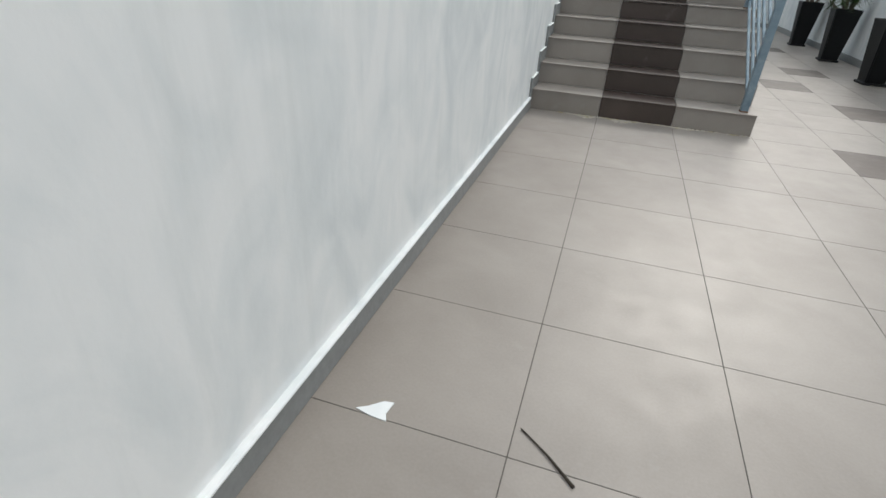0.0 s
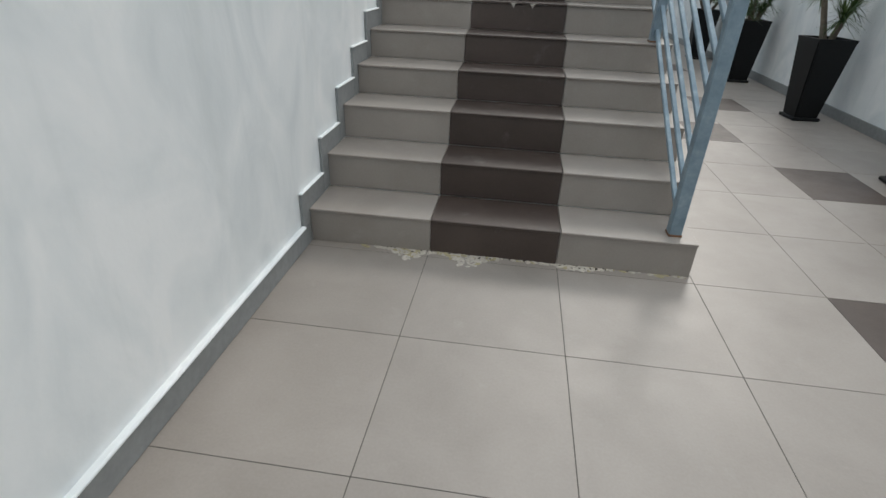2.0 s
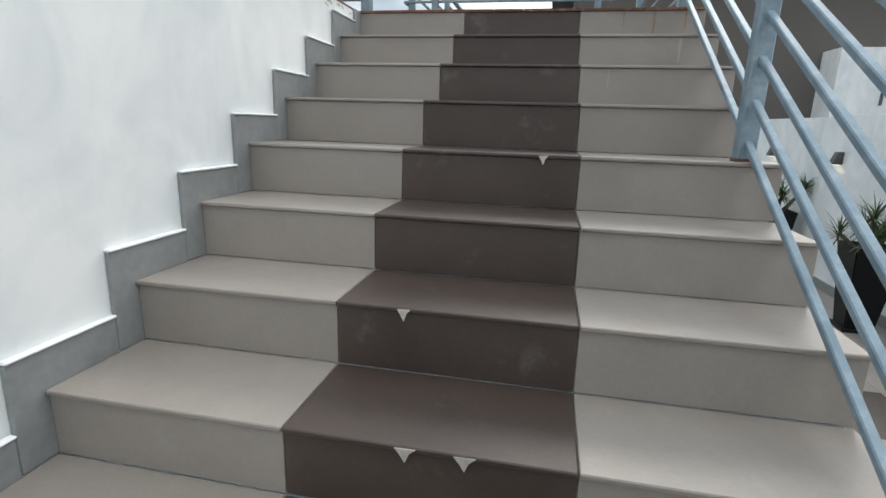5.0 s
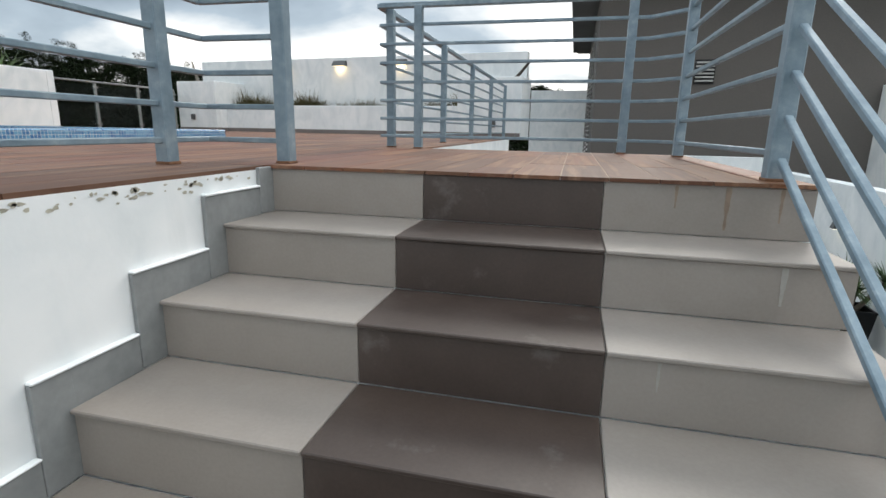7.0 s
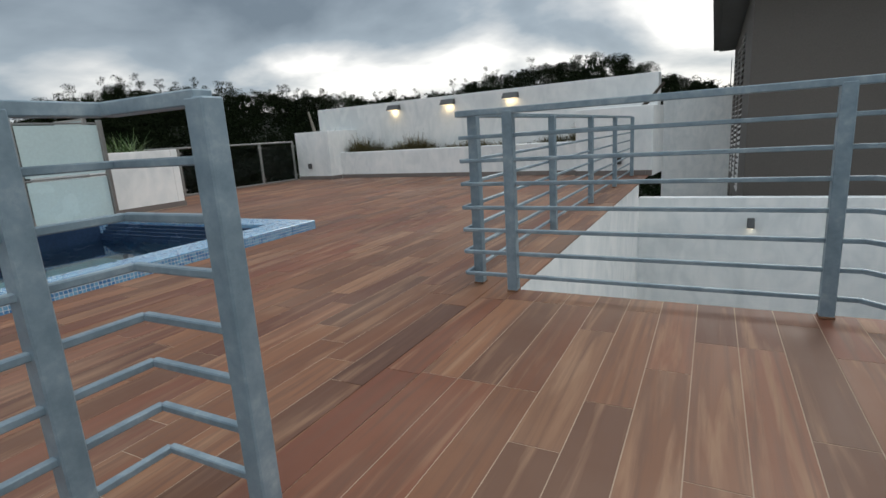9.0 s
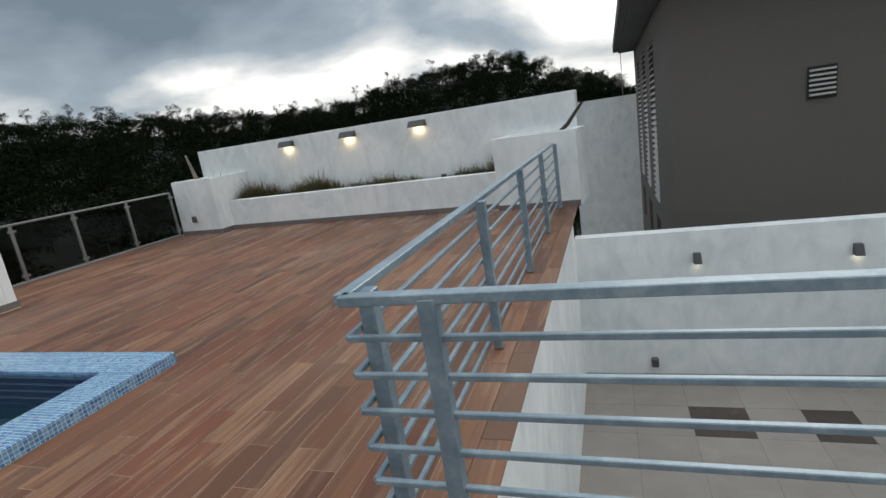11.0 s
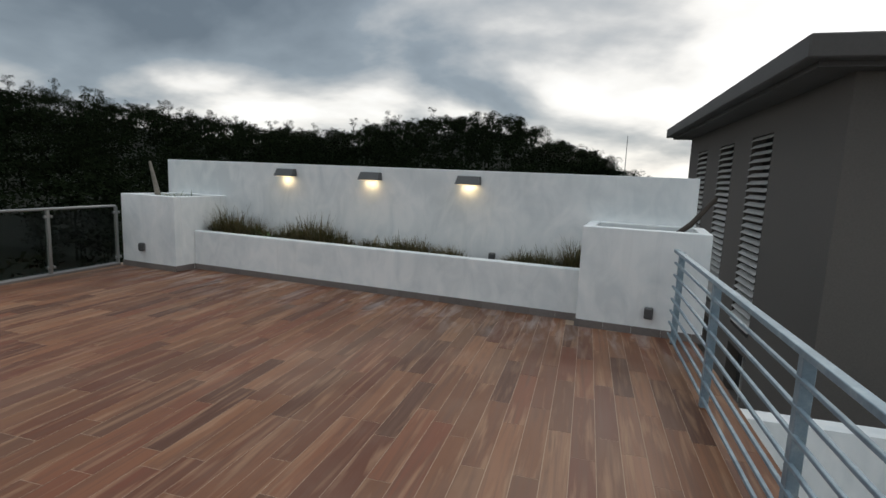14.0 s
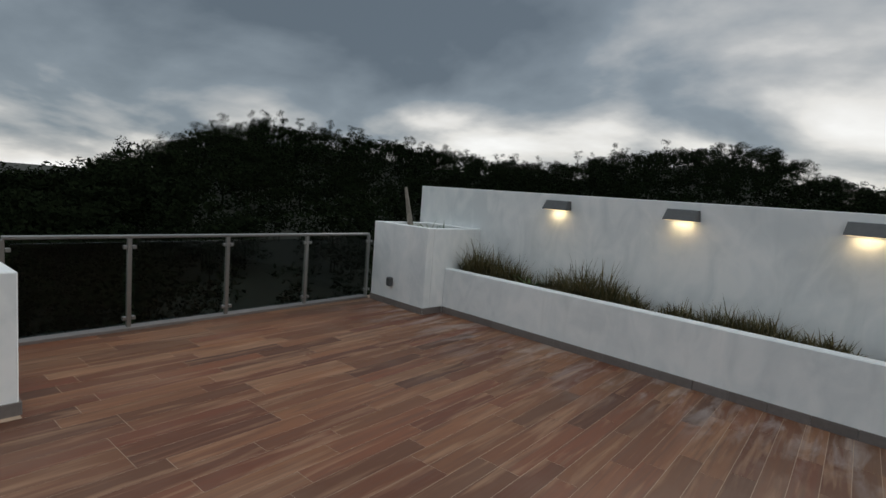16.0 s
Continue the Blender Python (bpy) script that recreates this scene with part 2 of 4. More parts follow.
FACADE = plain("taupe_render", (0.118, 0.106, 0.096), 0.85, amount=0.10, relief=0.3, grain=45.0, broad=0.5)
FASCIA = plain("dark_eave_paint", (0.075, 0.07, 0.066), 0.6)
LOUVRE = plain("grey_louvre_paint", (0.42, 0.41, 0.39), 0.45)
# Near-black that stands for indoor shade: room block, window panes, slat backings.
INNER_SHADE = plain("painted_inner_shade", (0.02, 0.02, 0.02), 0.8)
POT = plain("black_plastic", (0.006, 0.0065, 0.007), 0.5, amount=0.3, relief=0.05, spec=0.25)
SOIL = plain("potting_soil", (0.05, 0.036, 0.025), 0.95, amount=0.4, relief=0.6)
BARK = plain("grey_bark", (0.16, 0.13, 0.10), 0.9, amount=0.35, relief=0.5)
DRYLOG = plain("weathered_log", (0.20, 0.18, 0.15), 0.9, amount=0.4, relief=0.6)
LAMP_CASE = plain("grey_lamp_casing", (0.085, 0.088, 0.09), 0.45, 0.2)
CHROME = plain("brushed_steel", (0.30, 0.30, 0.29), 0.35, 0.85, amount=0.1)
WATER = water_of()
POOLBASE = plain("pool_floor_tile", (0.055, 0.25, 0.31), 0.4, amount=0.2)
NAVY = plain("navy_mosaic", (0.022, 0.045, 0.095), 0.25, amount=0.25, grain=38.0)
CLEAR = glass_of("tinted_glass", (0.30, 0.34, 0.33), 0.0)
FROST = plain("frosted_film_glass", (0.50, 0.62, 0.62), 0.25, amount=0.07, spec=0.6)
WARM = glow_of("warm_lamp_lens", (1.0, 0.84, 0.58), 0.9)
PALE = glow_of("pale_lamp_lens", (1.0, 0.92, 0.74), 0.8)
DRACAENA = leaf_paint("dracaena_leaf", (0.025, 0.055, 0.018), (0.085, 0.13, 0.04), 0.45)
WEED = leaf_paint("dry_grass_blade", (0.05, 0.056, 0.022), (0.17, 0.135, 0.062), 0.6)
FERN = leaf_paint("fern_leaf", (0.05, 0.10, 0.03), (0.13, 0.19, 0.07), 0.55)
# Leaves far darker than real foliage: backlit shade is put into their colour.
SHADED_LEAF = leaf_paint("shaded_forest_leaf", (0.007, 0.011, 0.006), (0.013, 0.019, 0.009), 1.0)
# Ground darkened likewise, so gaps between the shaded trees don't show pale.
HILLSIDE = plain("shaded_forest_floor", (0.013, 0.017, 0.010), 0.95, amount=0.5, grain=0.4, broad=0.05)
PLASTER_CHIP = plain("broken_mortar", (0.50, 0.46, 0.40), 0.9, amount=0.3, relief=0.6, grain=80.0)
LICHEN = plain("yellow_damp_mortar", (0.40, 0.35, 0.22), 0.95, amount=0.35, relief=0.6, grain=90.0)
MOSS = plain("grey_lichen", (0.40, 0.38, 0.31), 0.95, amount=0.4)
LIME = plain("lime_run", (0.38, 0.36, 0.33), 0.8, amount=0.2)
STREAK = plain("faded_rust_run", (0.235, 0.175, 0.13), 0.7, amount=0.3)
RUST = plain("rusty_steel", (0.17, 0.085, 0.045), 0.85, amount=0.45, relief=0.4)
TWIG = plain("dead_twig", (0.04, 0.03, 0.022), 0.8)


# ---- building blocks ----
def box(bm, x0, x1, y0, y1, z0, z1, bevel=0.0):
    m = Matrix.LocRotScale(((x0 + x1) / 2, (y0 + y1) / 2, (z0 + z1) / 2), None, (x1 - x0, y1 - y0, z1 - z0))
    made = bmesh.ops.create_cube(bm, size=1.0, matrix=m)
    if bevel:
        edges = {e for v in made["verts"] for e in v.link_edges}
        bmesh.ops.bevel(bm, geom=list(edges), offset=bevel, segments=1, affect="EDGES")
    return bm


def boxed(x0, x1, y0, y1, z0, z1, bevel=0.0):
    return box(bmesh.new(), x0, x1, y0, y1, z0, z1, bevel)


def bar(bm, p, q, wide, high, bevel=0.004):
    """A rectangular bar from p to q."""
    p, q = Vector(p), Vector(q)
    d = (q - p).normalized()
    up = Vector((0, 0, 1)) if abs(d.z) < 0.95 else Vector((0, 1, 0))
    side = d.cross(up).normalized()
    top = side.cross(d).normalized()
    m = Matrix((side, d, top)).transposed().to_4x4()
    m.translation = (p + q) / 2
    made = bmesh.ops.create_cube(bm, size=1.0, matrix=m @ Matrix.Diagonal((wide, (q - p).length, high, 1)))
    if bevel:
        bmesh.ops.bevel(bm, geom=list({e for v in made["verts"] for e in v.link_edges}), offset=bevel, segments=1, affect="EDGES")
    return bm


def tube(bm, points, radii, sides=8):
    rings = []
    for i, p in enumerate(points):
        p = Vector(p)
        d = (Vector(points[min(i + 1, len(points) - 1)]) - Vector(points[max(i - 1, 0)])).normalized()
        u = d.cross(Vector((0.3, 0.9, 0.1))).normalized()
        v = d.cross(u)
        rings.append([bm.verts.new(p + (u * math.cos(a) + v * math.sin(a)) * radii[i]) for a in (2 * math.pi * k / sides for k in range(sides))])
    for a, b in zip(rings, rings[1:]):
        for k in range(sides):
            bm.faces.new((a[k], a[(k + 1) % sides], b[(k + 1) % sides], b[k]))
    bm.faces.new(rings[-1])
    bm.faces.new(rings[0][::-1])
    return bm


def mesh_of(name, bm, mat):
    bmesh.ops.recalc_face_normals(bm, faces=bm.faces)
    data = bpy.data.meshes.new(name)
    bm.to_mesh(data)
    bm.free()
    data.materials.append(mat)
    return data


def part(name, bm, mat, parent, label=""):
    ob = new(name, mesh_of(name, bm, mat))
    ob.parent = parent
    if label:
        ob["label"] = label
    return ob


def solid(name, bm, mat, label, category, kind="", group=""):
    return tagged(new(name, mesh_of(name, bm, mat)), label, category, group, kind)


def empty(name, label, category, group="", kind="", at=(0, 0, 0), turn=0.0):
    ob = new(name)
    ob.matrix_world = pose(*at, 0, 0, turn)
    return tagged(ob, label, category, group, kind)


# ---- plan ----
RISE, GOING, STEPS, WIDE = 0.17, 0.29, 13, 1.78
DECK = RISE * STEPS                     # height of the terrace, 2.21
TOPS = [0.0, 0.172, 0.348, 0.527, 0.688, 0.848, 1.014, 1.187, 1.362, 1.538, 1.712, 1.878, 2.042, 2.21]   # uneven step heights
EDGE = GOING * (STEPS - 1)              # where the stairs meet the terrace
LAND = 5.45                             # far end of the landing
COURT_X, COURT_Y, COURT_Z = 4.08, 10.78, 2.0   # the courtyard's far walls and their height
SOUTH = -9.0
POOL = (-6.08, -2.705, 0.5, 6.90)        # outer rim of the pool
RIM, RIM_TOP = 0.34, DECK + 0.09
BACK = ((0.05, 12.09, 0.0), -5.8)      # origin and turn of the planter wall
WEST = -8.52


def court():
    """The sunken courtyard: floor bed, side walls and skirtings."""
    solid("floor_bed", boxed(-0.2, COURT_X + 0.2, SOUTH, COURT_Y + 0.2, -0.3, -0.0015), GROUT, "grey grout bed under the courtyard floor tiles", "floor", "structure")
    solid("wall_west", boxed(-0.25, 0.0, SOUTH, COURT_Y, -0.3, DECK - 0.012), WHITE, "weathered white painted wall carrying the terrace edge", "wall", "structure")
    solid("wall_east", boxed(COURT_X, COURT_X + 0.2, SOUTH, COURT_Y + 0.2, -0.3, 1.82), WHITE, "white painted courtyard boundary wall with small lamps", "wall", "structure")
    solid("wall_north", boxed(0.0, COURT_X, COURT_Y, COURT_Y + 0.2, -0.3, COURT_Z), WHITE, "white painted courtyard end wall with rain streaks", "wall", "structure")
    solid("wall_south", boxed(-0.25, COURT_X + 0.2, SOUTH - 0.2, SOUTH, -0.3, COURT_Z), WHITE, "plain white wall closing the courtyard", "wall", "structure")
    solid("baseboard", boxed(0.0, 0.014, SOUTH, -0.0, 0.0, 0.10, 0.003), SKIRT, "grey painted skirting along the white wall", "skirting", "structure")
    solid("baseboard", boxed(COURT_X - 0.014, COURT_X, SOUTH, COURT_Y, 0.0, 0.10, 0.003), SKIRT, "grey skirting along the boundary wall", "skirting", "structure")
    solid("baseboard", boxed(0.0, COURT_X - 0.014, COURT_Y - 0.014, COURT_Y, 0.0, 0.10, 0.003), SKIRT, "grey skirting under the end wall", "skirting", "structure")


def plaster_lip():
    """The wall's plaster stands a little proud of the skirting; its lower lip catches the light."""
    bm = bmesh.new()
    box(bm, 0.0, 0.026, SOUTH, -0.085, 0.1005, 0.116, 0.005)
    for k in range(STEPS - 1):
        y, up = k * GOING, TOPS[k + 1] + 0.0955
        if up < DECK - 0.02:
            box(bm, 0.0, 0.020, y - 0.085, y + GOING - 0.086, up, up + 0.008, 0.003)
    solid("plaster_lip", bm, WHITE, "white plaster edge above the stepped grey skirting", "trim", "structure")
    rng = random.Random(8)
    moss = bmesh.new()
    for i in range(110):
        y, z = rng.uniform(1.6, 3.35), DECK - 0.022 - abs(rng.gauss(0, 0.012))
        r = rng.uniform(0.003, 0.011)
        vs = [moss.verts.new((0.0015, y + math.cos(a) * r * rng.uniform(0.5, 1.8), z + math.sin(a) * r * rng.uniform(0.3, 0.9))) for a in (0, 1.05, 2.1, 3.14, 4.2, 5.2)]
        moss.faces.new(vs)
    solid("moss_stain", moss, MOSS, "grey-green lichen along the wall's broken top edge", "stain", "stuff")


def stairs():
    flight = empty("staircase", "outdoor staircase of greige tiles with a dark brown middle stripe", "staircase", kind="structure")
    bm = bmesh.new()
    for k in range(STEPS - 1):
        box(bm, 0.0, WIDE - 0.012, k * GOING + 0.012, EDGE + 0.012, TOPS[k] - 0.013 if k else -0.05, TOPS[k + 1] - 0.012)
    box(bm, 0.0, WIDE - 0.012, EDGE + 0.012, EDGE + 0.2, -0.05, DECK - 0.012)
    part("stair_core", bm, WHITE, flight, "white rendered concrete flank of the stairs")
    third = WIDE / 3
    for k in range(STEPS):
        skirt = bmesh.new()
        y, z, up = k * GOING, TOPS[k], TOPS[k + 1]
        box(skirt, 0.0, 0.014, y - 0.085, y + 0.011, z + 0.0 if k else 0.10, min(up + 0.095, DECK - 0.004), 0.002)
        if k < STEPS - 1:
            box(skirt, 0.0, 0.0135, y + 0.0, y + GOING - 0.086, up - 0.012, min(up + 0.095, DECK - 0.004), 0.002)
        part("stepped_skirting", skirt, SKIRT, flight, "grey painted skirting stepping up the wall")
        for c in range(3):
            mat = DARK if c == 1 else GREIGE
            x0, x1 = c * third + 0.001 + (0.013 if c == 0 else 0), (c + 1) * third - 0.001
            part("riser_tile", boxed(x0, x1, y, y + 0.0115, z + 0.001, up - 0.013, 0.0015), mat, flight)
            if k < STEPS - 1:
                part("tread_tile", boxed(x0, x1, y - 0.010, y + GOING - 0.001, up - 0.0115, up, 0.0025), mat, flight)
    random.seed(4)
    for name, mat, count, label in (("mortar_crumbs", PLASTER_CHIP, 330, "crumbled pale mortar along the foot of the stairs"), ("mortar_grit", TWIG, 42, "dark grit in the crumbled mortar"), ("damp_stain", LICHEN, 60, "yellowed damp mortar patches")):
        bm = bmesh.new()
        for n in range(count):
            x = random.choice((random.uniform(0.27, 1.76), random.gauss(0.50, 0.055), random.gauss(0.78, 0.075), random.gauss(1.28, 0.06)))
            deep = 0.010 + 0.085 * math.exp(-((x - 0.50) / 0.07) ** 2) + 0.10 * math.exp(-((x - 0.78) / 0.08) ** 2) + 0.03 * math.exp(-((x - 1.28) / 0.09) ** 2)
            r = random.uniform(0.004, 0.016) * (0.35 if mat is TWIG else 1.35 if mat is LICHEN else 1.0)
            at = Vector((min(max(x, 0.25), 1.77), -random.random() ** 1.3 * deep + 0.004, 0.003 if mat is TWIG else 0.0))
            m = Matrix.LocRotScale(at, Euler((0, 0, random.uniform(0, 3.1))), (r * random.uniform(1.0, 2.2), r * random.uniform(0.6, 1.2), random.uniform(0.0015, 0.006)))
            made = bmesh.ops.create_icosphere(bm, subdivisions=1, radius=1.0, matrix=m)
            for v in made["verts"]:
                v.co += Vector((0.5 * r * noise.noise(v.co * 70), 0.5 * r * noise.noise(v.co * 70 + Vector((5, 0, 0))), 0.0))
        tagged(part(name, bm, mat, flight, label), kind="stuff")
    for k, x in ((5, 0.857), (5, 0.975), (6, 0.77), (8, 1.07)):
        bm = bmesh.new()
        y, z = k * GOING, TOPS[k + 1]
        w = random.uniform(0.012, 0.022)
        a = [bm.verts.new((x + dx_, y - 0.0125, z + dz_)) for dx_, dz_ in ((-w, -0.004), (w, -0.003), (w * 0.4, -0.014), (0.0, -0.034), (-w * 0.5, -0.018))]
        f = bm.faces.new(a)
        bmesh.ops.translate(bm, verts=[v for g in bmesh.ops.extrude_face_region(bm, geom=[f])["geom"] if isinstance(g, bmesh.types.BMVert) for v in [g]], vec=(0, 0.011, 0))
        part("chipped_glaze", bm, PLASTER_CHIP, flight, "pale chip in the nosing")


def stains():
    """Rust and lime runs on the top risers, and yellow damp on the lowest step."""
    rng = random.Random(3)
    for name, mat, k, x, wide, drop, label in (("rust_streak", STREAK, 12, 1.545, 0.010, 0.13, "brown rust run on the top riser"), ("rust_streak", STREAK, 12, 1.40, 0.005, 0.07, "thin rust run on the top riser"),
                                         ("rust_streak", STREAK, 12, 1.69, 0.006, 0.10, "rust run at the riser's end"), ("lime_streak", LIME, 11, 1.62, 0.008, 0.10, "pale lime run on a riser"), ("lime_streak", LIME, 10, 1.30, 0.005, 0.07, "pale lime run on a riser")):
        bm = bmesh.new()
        y, z = k * GOING - 0.0012, TOPS[k + 1] - 0.016
        left, right = [], []
        for i in range(9):
            w = wide * (1 - 0.08 * i) * rng.uniform(0.6, 1.2)
            left.append(bm.verts.new((x - w, y, z - drop * i / 8)))
            right.append(bm.verts.new((x + w, y, z - drop * i / 8)))
        for i in range(8):
            bm.faces.new((left[i], right[i], right[i + 1], left[i + 1]))
        solid(name, bm, mat, label, "stain", "structure")


def deck():
    """The terrace slab, left open where the pool lies, and the landing over the stairs."""
    x0, x1, y0, y1 = POOL
    bm = bmesh.new()
    z0, z1 = -0.3, DECK - 0.0006
    box(bm, WEST, x0 + 0.05, SOUTH, 13.6, z0, z1)
    box(bm, x1 - 0.05, -0.25, SOUTH, 12.6, z0, z1)
    box(bm, x0 + 0.05, x1 - 0.05, SOUTH, y0 + 0.05, z0, z1)
    box(bm, x0 + 0.05, x1 - 0.05, y1 - 0.05, 13.2, z0, z1)
    solid("terrace_slab", bm, WOOD_GROUT, "terrace slab with pale brown grout", "floor", "structure")
    solid("landing_slab", boxed(0.0, WIDE, EDGE + 0.2, LAND, DECK - 0.20, DECK - 0.013), WHITE, "white edged landing slab at the head of the stairs", "floor", "structure")


    solid("landing_bed", boxed(0.0, WIDE - 0.004, EDGE + 0.02, LAND - 0.004, DECK - 0.0125, DECK - 0.0006), WOOD_GROUT, "pale grout bed under the landing planks", "floor", "structure")


def railing(name, label, runs, posts, heights, wide=0.045):
    """Railing of flat posts, a top rail and level bars. runs: corners along which the rails go; posts: places of the feet."""
    thing = empty(name, label, "railing", at=runs[0])
    thing.matrix_world = Matrix.Identity(4)
    for foot in posts:
        post = part("post", bar(bmesh.new(), foot, Vector(foot) + Vector((0, 0, heights[-1])), 0.055, 0.055, 0.004), STEEL, thing)
        part("foot_plate", boxed(foot[0] - 0.030, foot[0] + 0.030, foot[1] - 0.030, foot[1] + 0.030, foot[2], foot[2] + 0.010, 0.002), RUST, post, "rusted foot plate")
    for i, h in enumerate(heights):
        for p, q in zip(runs, runs[1:]):
            up = Vector((0, 0, h))
            top = i == len(heights) - 1
            part("top_rail" if top else "bar", bar(bmesh.new(), Vector(p) + up, Vector(q) + up, 0.05 if top else 0.022, 0.032 if top else 0.020, 0.003), STEEL, thing)
    return thing


HEIGHTS = [0.085, 0.21, 0.335, 0.46, 0.59, 0.715, 0.84, 0.965]


def railings():
    z, rx = DECK, WIDE - 0.09
    slope = RISE / GOING
    foot = lambda k: (rx, k * GOING + 0.08, TOPS[k + 1])
    railing("stair_railing", "blue-grey painted steel stair railing with worn bars",
            [(rx, 0.06, RISE - 0.02), (rx, EDGE + 0.06, DECK - 0.02)], [foot(0), foot(4), foot(8)], HEIGHTS)
    railing("landing_railing", "blue-grey steel railing round the landing and along the terrace edge",
            [(rx, EDGE + 0.10, z), (rx, LAND - 0.22, z), (1.50, LAND - 0.03, z), (-0.29, LAND - 0.03, z), (-0.29, 12.03, z)],
            [(rx, EDGE + 0.10, z), (rx, LAND - 0.30, z), (1.39, LAND - 0.03, z), (-0.01, LAND - 0.03, z), (-0.25, 5.52, z), (-0.25, 7.12, z), (-0.27, 8.75, z), (-0.27, 10.35, z), (-0.25, 11.93, z)], HEIGHTS)
    railing("terrace_railing", "blue-grey steel railing on the terrace beside the stairs",
            [(0.01, EDGE + 0.11, z), (-0.33, EDGE + 0.11, z), (-0.33, SOUTH + 0.3, z)],
            [(0.01, EDGE + 0.11, z)] + [(-0.33, 3.36 - 1.7 * k, z) for k in range(7)], HEIGHTS)


def pool():
    x0, x1, y0, y1 = POOL
    thing = empty("swimming_pool", "raised swimming pool with blue mosaic rim and still water", "pool")
    bm = bmesh.new()
    box(bm, x0, x1, y1 - RIM, y1, DECK - 0.30, RIM_TOP, 0.006)
    part("rim", bm, MOSAIC, thing)
    part("rim", boxed(x1 - RIM, x1, y0, y1 - RIM, DECK - 0.30, RIM_TOP, 0.006), MOSAIC, thing)
    part("rim", boxed(x0, x0 + RIM, y0, y1 - RIM, DECK - 0.30, RIM_TOP - 0.004, 0.006), MOSAIC, thing)
    part("rim", boxed(x0 + RIM, x1 - RIM, y0, y0 + RIM, DECK - 0.30, RIM_TOP, 0.006), MOSAIC, thing)
    for k in range(4):
        part("ledge", boxed(x0 + RIM, x1 - RIM, y1 - RIM - 0.035 * (k + 1), y1 - RIM - 0.035 * k, DECK - 0.45, RIM_TOP - 0.035 - 0.035 * k, 0.003), NAVY, thing, "dark navy mosaic ledge")
    for a in ((x1 - RIM - 0.012, x1 - RIM - 0.001, y0 + RIM, y1 - RIM - 0.141), (x0 + RIM + 0.001, x0 + RIM + 0.012, y0 + RIM, y1 - RIM - 0.141), (x0 + RIM + 0.013, x1 - RIM - 0.013, y1 - RIM - 0.155, y1 - RIM - 0.141)):
        part("liner", boxed(*a, DECK - 1.39, RIM_TOP - 0.03 if a[3] < y1 - RIM - 0.142 or a[1] - a[0] < 1 else RIM_TOP - 0.18), NAVY, thing, "dark navy pool wall")
    bm = bmesh.new()
    box(bm, x0, x1, y0, y1, DECK - 1.5, DECK - 1.4)
    for a in ((x0, x0 + RIM - 0.01, y0, y1), (x1 - RIM + 0.01, x1, y0, y1), (x0 + RIM, x1 - RIM, y0, y0 + RIM - 0.01), (x0 + RIM, x1 - RIM, y1 - RIM + 0.01, y1)):
        box(bm, *a, DECK - 1.4, DECK - 0.301)
    part("basin", bm, POOLBASE, thing, "turquoise tiled pool basin")
    bm = bmesh.new()
    bmesh.ops.create_grid(bm, x_segments=8, y_segments=8, size=0.5, matrix=Matrix.LocRotScale(((x0 + x1) / 2, (y0 + y1) / 2, DECK - 0.13), None, (x1 - x0 - 2 * RIM + 0.02, y1 - y0 - 2 * RIM + 0.02, 1)))
    w = part("water", bm, WATER, thing, "still pool water")
    w.visible_shadow = False


def screens():
    """Frosted panels in steel posts along the far side of the pool."""
    x = -6.2
    for k in range(6):
        y1 = 6.95 - 1.0 * k
        thing = empty("glass_screen", "frosted glass privacy screen between steel posts", "screen", "screens by the pool")
        part("post", boxed(x - 0.03, x + 0.03, y1 - 0.05, y1, DECK, DECK + 1.34, 0.004), CHROME, thing)
        part("pane", boxed(x - 0.006, x + 0.006, y1 - 0.98, y1 - 0.06, DECK + 0.06, DECK + 0.62), FROST, thing)
        part("pane", boxed(x - 0.006, x + 0.006, y1 - 0.98, y1 - 0.06, DECK + 0.67, DECK + 1.28), FROST, thing)
        for h in (0.04, 0.63, 1.29):
            part("clip_rail", boxed(x - 0.012, x + 0.012, y1 - 1.02, y1 - 0.05, DECK + h, DECK + h + 0.022, 0.003), CHROME, thing)
    thing = empty("glass_screen", "frosted glass screen behind the planted box", "screen", "screens by the pool")
    part("pane", boxed(-8.0, -7.25, 7.3, 7.312, 2.9, 3.62), FROST, thing)
    part("post", boxed(-7.25, -7.20, 7.28, 7.33, 2.9, 3.66, 0.004), CHROME, thing)
    part("clip_rail", boxed(-8.0, -7.25, 7.29, 7.32, 3.62, 3.645, 0.003), CHROME, thing)


def hollow_box(name, label, x0, x1, y0, y1, z0, z1, fill, parent, thick=0.12):
    """A walled planter, open above, with a soil surface."""
    bm = bmesh.new()
    box(bm, x0, x1, y0, y0 + thick, z0, z1, 0.008)
    box(bm, x0, x1, y1 - thick, y1, z0, z1, 0.008)
    box(bm, x0, x0 + thick, y0 + thick, y1 - thick, z0, z1 - 0.003, 0.008)
    box(bm, x1 - thick, x1, y0 + thick, y1 - thick, z0, z1 - 0.003, 0.008)
    ob = part(name, bm, WHITE, parent, label)
    part("soil", boxed(x0 + thick, x1 - thick, y0 + thick, y1 - thick, z0, z0 + (z1 - z0) * fill), SOIL, parent, "dark planting soil")
    return ob


